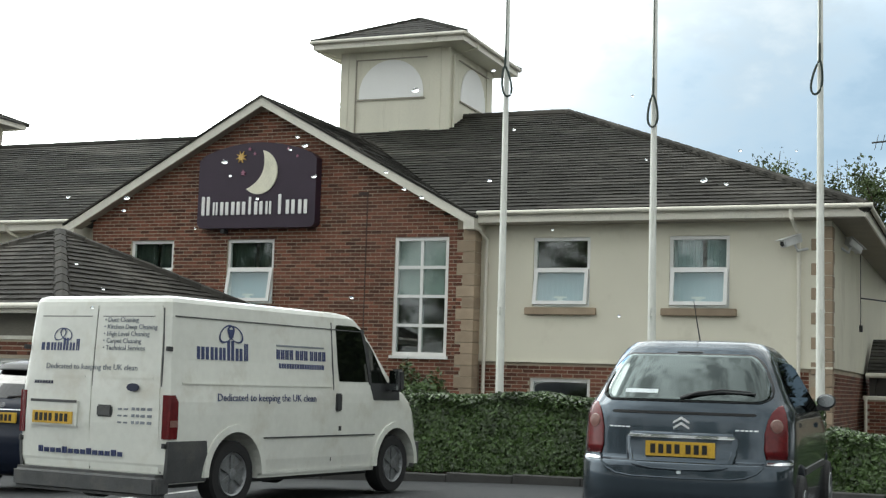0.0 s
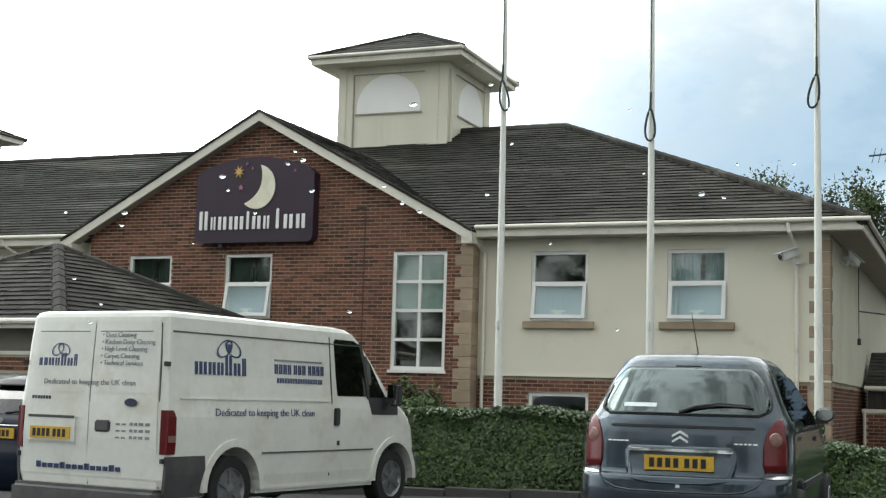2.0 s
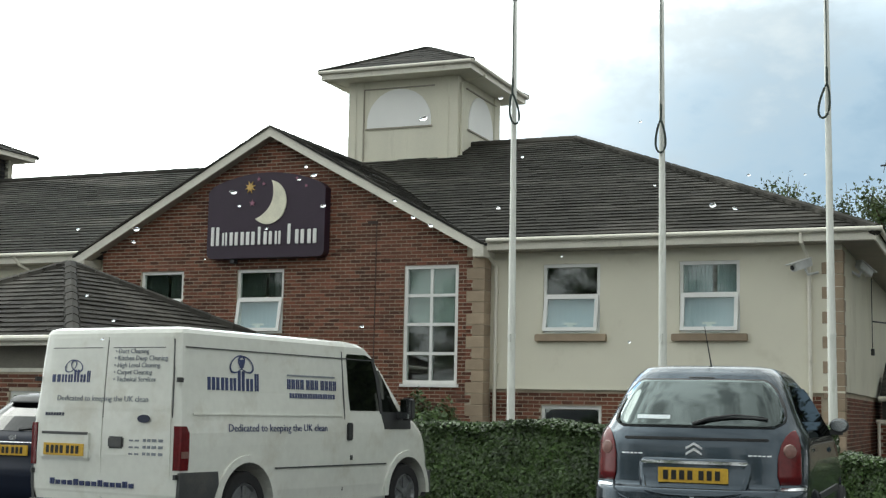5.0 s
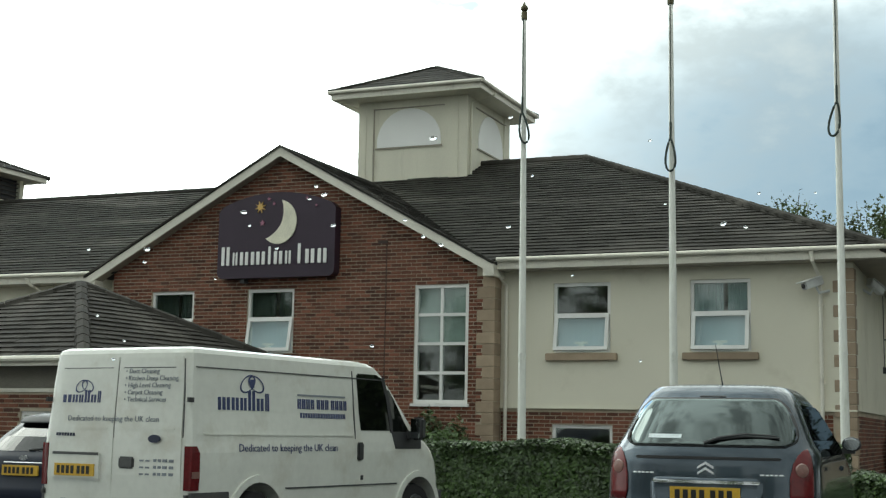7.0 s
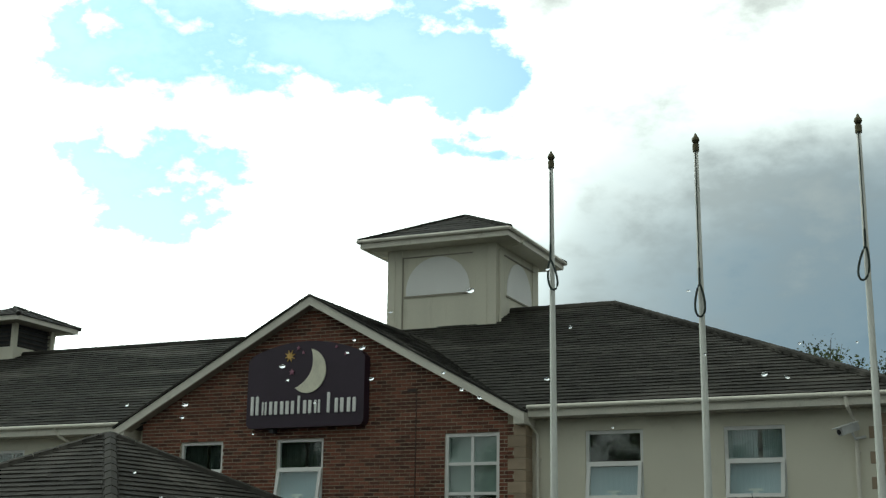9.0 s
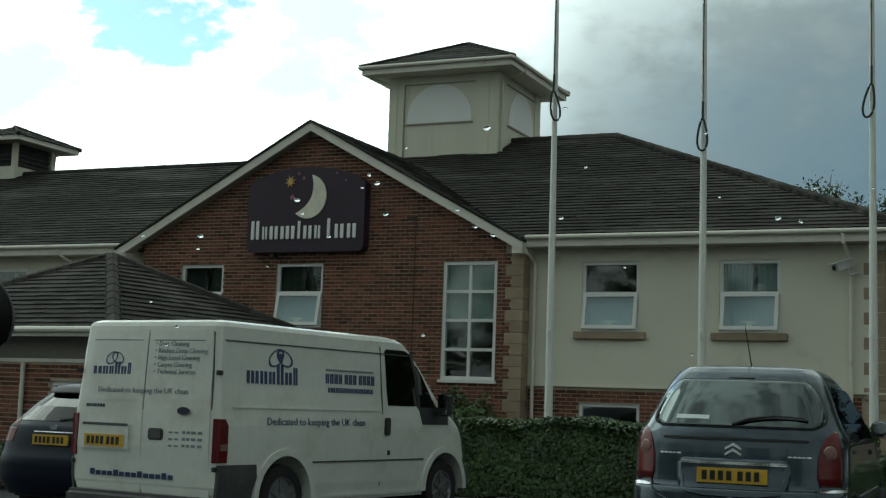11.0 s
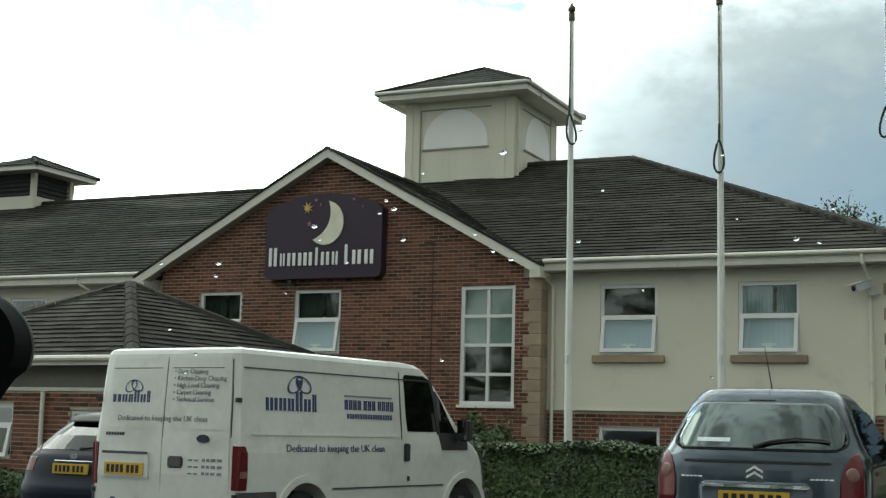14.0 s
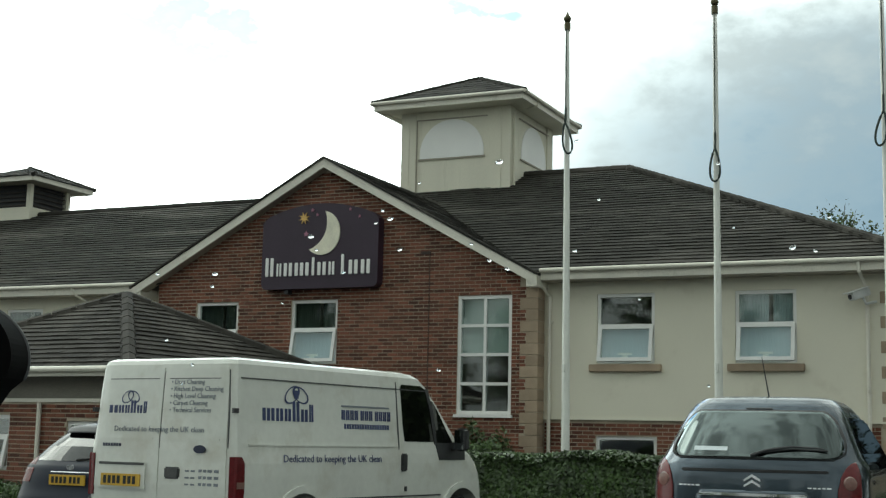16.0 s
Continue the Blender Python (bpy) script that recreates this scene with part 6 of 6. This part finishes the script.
        l = part("tail_lamp", sh.patch("rear", rows, 14, 0.008), M["red"], c, "red wraparound tail lamp", smooth=True)
        bm = lathe(bmesh.new(), [(0.054, 0.0), (0.048, 0.012), (0.02, 0.016)], Matrix.Translation((s * 0.69, sh.rear(0.69, 1.0) - 0.008, 1.0)) @ Euler((radians(90), 0, radians(s * 30))).to_matrix().to_4x4(), 20)
        part("indicator_lens", bm, M["lamp_clear"], l)
        part("corner_strip", sh.patch("rear", [(0.715, s * 0.63, s * 0.80), (0.735, s * 0.63, s * 0.80)], 10, 0.012), M["chrome"], c)
    # plate recess, strip and plate
    part("plate_recess", sh.patch("rear", [(0.655, -0.22, 0.22), (0.663, -0.30, 0.30), (0.685, -0.36, 0.36), (0.72, -0.40, 0.40), (0.80, -0.42, 0.42), (0.89, -0.42, 0.42), (0.935, -0.38, 0.38)], 18, 0.003, 0.003), M["blue_paint"], c, smooth=True)
    rim = [(-0.38, 0.80), (-0.36, 0.72), (-0.30, 0.68), (-0.20, 0.665), (0, 0.66), (0.20, 0.665), (0.30, 0.68), (0.36, 0.72), (0.38, 0.80)]
    part("recess_rim", tube(bmesh.new(), [(x, sh.rear(x, z) - 0.004, z) for x, z in rim], 0.008, 6), M["blue_paint"], c)
    part("chrome_strip", sh.patch("rear", [(0.892, -0.38, 0.38), (0.898, -0.40, 0.40), (0.908, -0.40, 0.40), (0.914, -0.38, 0.38)], 14, 0.022), M["chrome"], c, "chrome strip over the plate")
    yp = sh.rear(0, 0.78) - 0.03
    pl = part("number_plate", boxes((-0.26, 0.26, yp, yp + 0.02, 0.755, 0.865)), M["plate"], c, "yellow number plate")
    plate_bars(c, pl, -0.25, 0.25, 0.755, 0.865, yp)
    for dz in (0.0, 0.042):
        bm = bmesh.new()
        y = sh.rear(0, 0.97) - 0.012
        prism(bm, [(-0.06, 0.958 + dz), (0.0, 0.992 + dz), (0.06, 0.958 + dz), (0.06, 0.974 + dz), (0.0, 1.012 + dz), (-0.06, 0.974 + dz)], y, y + 0.02)
        part("badge_chevron", bm, M["badge"], c)
    for x0, x1 in ((-0.56, -0.36), (0.40, 0.58)):
        for a, k in ((0.0, 0.028), (0.038, 0.022), (0.07, 0.022), (0.102, 0.022), (0.134, 0.03)):
            part("badge_bar", sh.patch("rear", [(0.958, x0 + a, x0 + a + k), (0.968, x0 + a, x0 + a + k)], 1, 0.006, 0.0), M["badge"], c)
    seam = [(-0.63, 0.75), (-0.61, 0.70), (-0.56, 0.65), (-0.48, 0.615), (-0.36, 0.60), (0, 0.597), (0.36, 0.60), (0.48, 0.615), (0.56, 0.65), (0.61, 0.70), (0.63, 0.75)]
    part("hatch_seam", tube(bmesh.new(), [(x, sh.rear(x, z) - 0.004, z) for x, z in seam], 0.008, 6), M["blue_paint"], c)
    part("tow_cover", boxes((-0.015, 0.015, sh.rear(0, 0.64) - 0.006, sh.rear(0, 0.64) + 0.01, 0.63, 0.66)), M["paper"], c)
    part("bumper_lip", sh.patch("rear", [(0.24, -0.72, 0.72), (0.30, -0.74, 0.74)], 14, 0.01), M["black_plastic"], c)
    # sides
    for side_ in ("right", "left"):
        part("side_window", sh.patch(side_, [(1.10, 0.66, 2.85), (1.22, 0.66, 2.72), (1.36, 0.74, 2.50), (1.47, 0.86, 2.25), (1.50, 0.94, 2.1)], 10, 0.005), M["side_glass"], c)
        part("rub_strip", sh.patch(side_, [(0.60, 1.2, 3.1), (0.65, 1.2, 3.1)], 8, 0.012), M["black_plastic"], c)
        part("door_seam", sh.patch(side_, [(0.35, 1.95, 1.962), (1.12, 1.95, 1.962)], 1, 0.004), M["black_plastic"], c)
        s = 1 if side_ == "right" else -1
        part("door_handle", bevelled(boxes((min(s * 0.865, s * 0.90), max(s * 0.865, s * 0.90), 1.35, 1.55, 0.98, 1.02)), 0.008), M["blue_paint"], c)
        mm = Matrix.Translation((s * 0.90, 2.30, 1.19))
        bm = bmesh.new()
        bmesh.ops.create_uvsphere(bm, u_segments=18, v_segments=10, radius=1.0, matrix=mm @ Matrix.Diagonal((0.085, 0.06, 0.066, 1)))
        mr = part("door_mirror", bm, M["black_plastic"], c, smooth=True)
        part("mirror_glass", lathe(bmesh.new(), [(1.0, 0), (0.95, 0.004)], Matrix.Translation((s * 0.90, 2.241, 1.19)) @ Matrix.Diagonal((0.07, 1, 0.052, 1)) @ Euler((radians(90), 0, 0)).to_matrix().to_4x4(), 24), M["mirror_dim"], mr)
        part("mirror_stem", boxes((min(s * 0.82, s * 0.93), max(s * 0.82, s * 0.93), 2.26, 2.32, 1.11, 1.16)), M["black_plastic"], mr)
    part("windscreen", sh.patch("front", [(1.14, -0.70, 0.70), (1.3, -0.66, 0.66), (1.5, -0.56, 0.56)], 14, 0.005), M["car_glass"], c)
    part("aerial", tube(bmesh.new(), [(0.0, 0.98, 1.63), (-0.01, 0.68, 1.96)], [0.006, 0.0025], 6), M["black_plastic"], c)
    part("aerial_foot", lathe(bmesh.new(), [(0.025, 0), (0.018, 0.03)], pose(0, 0.98, 1.628), 10), M["black_plastic"], c)
    part("high_stop_lamp", sh.patch("rear", [(1.548, -0.10, 0.10), (1.556, -0.10, 0.10)], 4, 0.006), M["black_plastic"], c)
    c.matrix_world = pose(-2.14, 10.12, 0.0, 0, 0, 2.0)


build_mpv()


def build_hatch():
    c = thing("dark_hatchback", "dark hatchback parked beyond the white van", "car")
    sh = Shell([(0.20, 0.78, 0.12, 4.0, 0.25, 0.4), (0.35, 0.85, 0.02, 4.2, 0.30, 0.55), (0.60, 0.865, 0.0, 4.22, 0.32, 0.6), (0.70, 0.865, 0.05, 4.1, 0.32, 0.6), (0.85, 0.86, 0.09, 3.8, 0.32, 0.6),
                (0.95, 0.845, 0.13, 3.3, 0.32, 0.5), (1.02, 0.80, 0.20, 3.0, 0.32, 0.45), (1.18, 0.71, 0.38, 2.6, 0.30, 0.4), (1.32, 0.62, 0.58, 2.25, 0.28, 0.4), (1.40, 0.56, 0.66, 2.0, 0.26, 0.35),
                (1.44, 0.42, 0.78, 1.7, 0.24, 0.3), (1.45, 0.2, 1.0, 1.5, 0.1, 0.1)], 3.2, 2.6)
    part("body", carve(sh.mesh(3, 22), arches((0.78, 3.4), 0.36, w=0.84, depth=0.3)), M["dark_paint"], c, smooth=True)
    part("underbody", boxes((-0.7, 0.7, 0.3, 3.9, 0.17, 0.24)), M["black_plastic"], c)
    for y in (0.78, 3.4):
        for s in (-1, 1):
            add_wheel(c, s * 0.75, y, 0.31, 0.19, 5)
    part("rear_window", sh.patch("rear", [(1.02, -0.62, 0.62), (1.06, -0.66, 0.66), (1.18, -0.60, 0.60), (1.32, -0.50, 0.50), (1.35, -0.46, 0.46)], 16, 0.006), M["van_glass"], c)
    part("spoiler", sh.patch("rear", [(1.33, -0.46, 0.46), (1.35, -0.50, 0.50), (1.39, -0.50, 0.50), (1.415, -0.44, 0.44)], 14, 0.07, 0.05), M["black_plastic"], c, smooth=True)
    part("side_window", sh.patch("left", [(1.0, 0.8, 2.8), (1.2, 0.95, 2.45), (1.33, 1.1, 2.1)], 8, 0.005), M["car_glass"], c)
    part("side_window", sh.patch("right", [(1.0, 0.8, 2.8), (1.2, 0.95, 2.45), (1.33, 1.1, 2.1)], 8, 0.005), M["car_glass"], c)
    part("wiper", tube(bmesh.new(), [(0, sh.rear(0, 1.04) - 0.02, 1.035), (0.4, sh.rear(0.4, 1.07) - 0.02, 1.075)], [0.015, 0.006], 6), M["black_plastic"], c)
    for s in (-1, 1):
        rows = [(0.78, 0.62, 0.862), (0.92, 0.60, 0.85), (1.00, 0.63, 0.81), (1.06, 0.68, 0.78)]
        part("tail_lamp", sh.patch("rear", [(z, s * a, s * min(b, sh.at(z)[0] * 0.9995)) for z, a, b in rows], 10, 0.008), M["red"], c, "red tail lamp")
    pl = part("number_plate", boxes((-0.26, 0.26, 0.035, 0.06, 0.76, 0.87)), M["plate"], c, "yellow number plate")
    plate_bars(c, pl, -0.25, 0.25, 0.76, 0.87, 0.035)
    part("badge", lathe(bmesh.new(), [(0.06, 0), (0.06, 0.01)], Matrix.Translation((0, 0.10, 0.95)) @ Matrix.Diagonal((1, 1, 0.5, 1)) @ pose(0, 0, 0, 90), 18), M["chrome"], c)
    part("chrome_strip", sh.patch("rear", [(0.895, -0.3, 0.3), (0.905, -0.3, 0.3)], 8, 0.008), M["chrome"], c)
    c.matrix_world = pose(-10.82, 12.95, ground_z(-10.8, 14), 0, 0, 0) @ Matrix.Diagonal((1, 1, 1.08, 1))


build_hatch()


# ---- kerb stones ----
def build_kerb():
    k = thing("kerb", "pale concrete kerb along the hedge", "kerb", kind="structure")
    for i in range(26):
        x = -13.0 + 0.915 * i
        part("kerb_stone", bevelled(boxes((x, x + 0.905, 16.72, 16.86, ground_z(x + 0.45, 16.7) - 0.1, ground_z(x + 0.45, 16.7) + 0.11)), 0.012, 1), M["kerb"], k)


build_kerb()


# ---- painted bay lines ----
for x0, y0, x1, y1 in ((-4.35, 8.5, -4.15, 14.8), (-8.95, 8.0, -8.75, 14.5)):
    d = Vector((x1 - x0, y1 - y0, 0)).normalized()
    nrm = Vector((d.y, -d.x, 0)) * 0.05
    bm = bmesh.new()
    n = 8
    rows_ = []
    for i in range(n + 1):
        p = Vector((x0 + (x1 - x0) * i / n, y0 + (y1 - y0) * i / n, 0))
        p.z = ground_z(p.x, p.y) + 0.004
        rows_.append((bm.verts.new(p - nrm), bm.verts.new(p + nrm)))
    for q, r in zip(rows_, rows_[1:]):
        bm.faces.new((q[0], q[1], r[1], r[0]))
    thing("road_marking", "worn white painted parking bay line on the asphalt", "marking", group="bay lines", kind="structure", bm=bm, mat=M["paint_line"])


# ---- bricks ----
def brick_rows(x0, x1, z0, z1, holes, limit=None, start=0):
    """(x0, x1, z) of every brick of a running bond, cut round openings."""
    out_ = []
    r, z = start, z0
    while z + 0.065 <= z1:
        spans = [(x0, x1)]
        if limit:
            a, b = limit(z + 0.07)
            spans = [(max(x0, a), min(x1, b))]
        for h in holes:
            if h[2] - 0.03 < z + 0.03 < h[3] + 0.03:
                spans = [s for a, b in spans for s in ((a, min(b, h[0] - 0.004)), (max(a, h[1] + 0.004), b)) if s[1] - s[0] > 0.02]
        off = 0.1125 * (r % 2)
        for a, b in spans:
            if b <= a:
                continue
            k = math.floor((a - x0 - off) / 0.225)
            while x0 + off + k * 0.225 < b:
                p, q = max(a, x0 + off + k * 0.225), min(b, x0 + off + k * 0.225 + 0.210)
                k += 1
                if q - p > 0.03:
                    out_.append((p, q, z))
        r += 1
        z += 0.075
    return out_


BR_FACES = ((0, 1, 5, 4), (4, 5, 6, 7), (0, 3, 2, 1), (1, 2, 6, 5), (3, 0, 4, 7))


def lay_bricks(rows_, y, parent, rng, plane="y"):
    vs, fs = [], []
    for p, q, z in rows_:
        d = 0.008 + rng.uniform(-0.002, 0.003)
        i = len(vs)
        if plane == "y":
            vs += [(p, y - d, z), (q, y - d, z), (q, y + 0.02, z), (p, y + 0.02, z), (p, y - d, z + 0.059), (q, y - d, z + 0.059), (q, y + 0.02, z + 0.059), (p, y + 0.02, z + 0.059)]
        else:
            vs += [(y + d, p, z), (y + d, q, z), (y - 0.02, q, z), (y - 0.02, p, z), (y + d, p, z + 0.059), (y + d, q, z + 0.059), (y - 0.02, q, z + 0.059), (y - 0.02, p, z + 0.059)]
        fs += [tuple(i + k for k in f) for f in BR_FACES]
    return tagged(raw("brickwork", vs, fs, M["brick_rest"], parent), kind="stuff")


def single_bricks(rows_, y, parent, rng):
    shared = {}
    for p, q, z in rows_:
        w = round(q - p, 3)
        if w not in shared:
            me = bpy.data.meshes.new("brick")
            me.from_pydata([(0, 0, 0), (w, 0, 0), (w, 0.03, 0), (0, 0.03, 0), (0, 0, 0.059), (w, 0, 0.059), (w, 0.03, 0.059), (0, 0.03, 0.059)], [], BR_FACES)
            me.materials.append(M["brick"])
            shared[w] = me
        b = new("brick", shared[w])
        b.location = (p, y - 0.008 - rng.uniform(-0.002, 0.003), z)
        b.parent = parent


rng = random.Random(77)
gable_limit = lambda z: (GXA - (6.96 - z) / S_GABLE, GXA + (6.96 - z) / S_GABLE) if z > 4.3 else (GX0, GX1)
allb = brick_rows(GX0, GX1 - 0.37, 0.0, 6.85, gable_holes, gable_limit)
corner = brick_rows(GX1 - 0.365, GX1 - 0.245, 0.0, 4.3, [])
near = [b for b in allb if b[0] > -11.9 and b[2] > 2.55 and b[2] < 4.9]
near = near[:295]
ids = {id(b) for b in near}
lay_bricks([b for b in allb if id(b) not in ids] + [b for b in corner if int((b[2] + 0.84 + 0.03) / 0.222) % 2 == 0], YG, gable_wall, rng)
single_bricks(near, YG, gable_wall, rng)
lay_bricks(brick_rows(GX1 + 0.02, WX - 0.4, 0.0, 1.69, base_holes), YC + 0.04, base_wall, rng)
lay_bricks(brick_rows(YC + 0.36, 39.6, 0.0, 1.70, []), WX - 0.03, end_wall, rng, "x")
for ob in list(bpy.data.objects):
    if ob.name.startswith("front_wall"):
        lay_bricks(brick_rows(-18.82, -13.46, -0.3, 1.74, [(-17.25, -16.08, 0.60, 1.53), (-14.74, -13.95, 0.55, 1.44)]), 18.1, ob, rng)


# ---- inside of the parked car from which one looks out ----
def build_mirror():
    az, el, d = radians(-41.95), radians(2.9), 0.75
    tip = Vector((math.sin(az) * math.cos(el), math.cos(az) * math.cos(el), math.sin(el))) * d + Vector(EYE) + Vector(SHIFT)
    yaw = 24.7
    m = Matrix.Translation(tip) @ pose(0, 0, 0, 0, 0, yaw) @ pose(0, 0, 0, 0, 4, 0)
    n = 20
    bow = [(-0.045 + 0.045 * math.cos(a), -0.002 + 0.033 * math.sin(a)) for a in (radians(90 - 105 * k / n) for k in range(n + 1))]
    poly = [(-0.23, 0.031)] + bow + [(-0.008, -0.017), (-0.030, -0.058), (-0.23, -0.058)]
    mir = thing("rear_view_mirror", "black rounded rear-view mirror seen from its dark side", "mirror", m)
    part("housing", prism(bmesh.new(), poly, -0.01, 0.022), M["mirror_black"], mir)
    part("bezel", tube(bmesh.new(), [(x, 0.021, z) for x, z in bow], 0.0011, 6), M["grey_plastic"], mir, "thin grey bezel")
    part("mirror_stalk", tube(bmesh.new(), [(-0.12, 0.02, 0.0), (-0.12, 0.06, 0.05), (-0.12, 0.07, 0.12)], 0.009, 8), M["mirror_black"], mir)


build_mirror()


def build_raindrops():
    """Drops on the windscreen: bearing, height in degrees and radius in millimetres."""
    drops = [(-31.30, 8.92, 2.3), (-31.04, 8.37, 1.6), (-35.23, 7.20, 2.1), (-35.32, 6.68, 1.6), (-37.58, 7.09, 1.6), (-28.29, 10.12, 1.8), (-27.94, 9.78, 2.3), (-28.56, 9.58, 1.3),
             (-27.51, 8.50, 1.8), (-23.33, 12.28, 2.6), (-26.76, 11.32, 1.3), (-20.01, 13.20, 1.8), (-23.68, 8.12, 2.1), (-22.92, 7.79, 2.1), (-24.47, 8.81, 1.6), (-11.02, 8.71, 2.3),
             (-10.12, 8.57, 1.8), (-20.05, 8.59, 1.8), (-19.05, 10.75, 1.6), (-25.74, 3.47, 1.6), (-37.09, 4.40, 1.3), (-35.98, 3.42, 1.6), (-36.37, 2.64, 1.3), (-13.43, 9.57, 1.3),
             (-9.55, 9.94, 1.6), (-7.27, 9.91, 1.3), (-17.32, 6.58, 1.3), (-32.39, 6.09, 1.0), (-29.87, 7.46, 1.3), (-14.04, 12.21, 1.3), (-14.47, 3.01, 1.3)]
    rng = random.Random(12)
    bm = bmesh.new()
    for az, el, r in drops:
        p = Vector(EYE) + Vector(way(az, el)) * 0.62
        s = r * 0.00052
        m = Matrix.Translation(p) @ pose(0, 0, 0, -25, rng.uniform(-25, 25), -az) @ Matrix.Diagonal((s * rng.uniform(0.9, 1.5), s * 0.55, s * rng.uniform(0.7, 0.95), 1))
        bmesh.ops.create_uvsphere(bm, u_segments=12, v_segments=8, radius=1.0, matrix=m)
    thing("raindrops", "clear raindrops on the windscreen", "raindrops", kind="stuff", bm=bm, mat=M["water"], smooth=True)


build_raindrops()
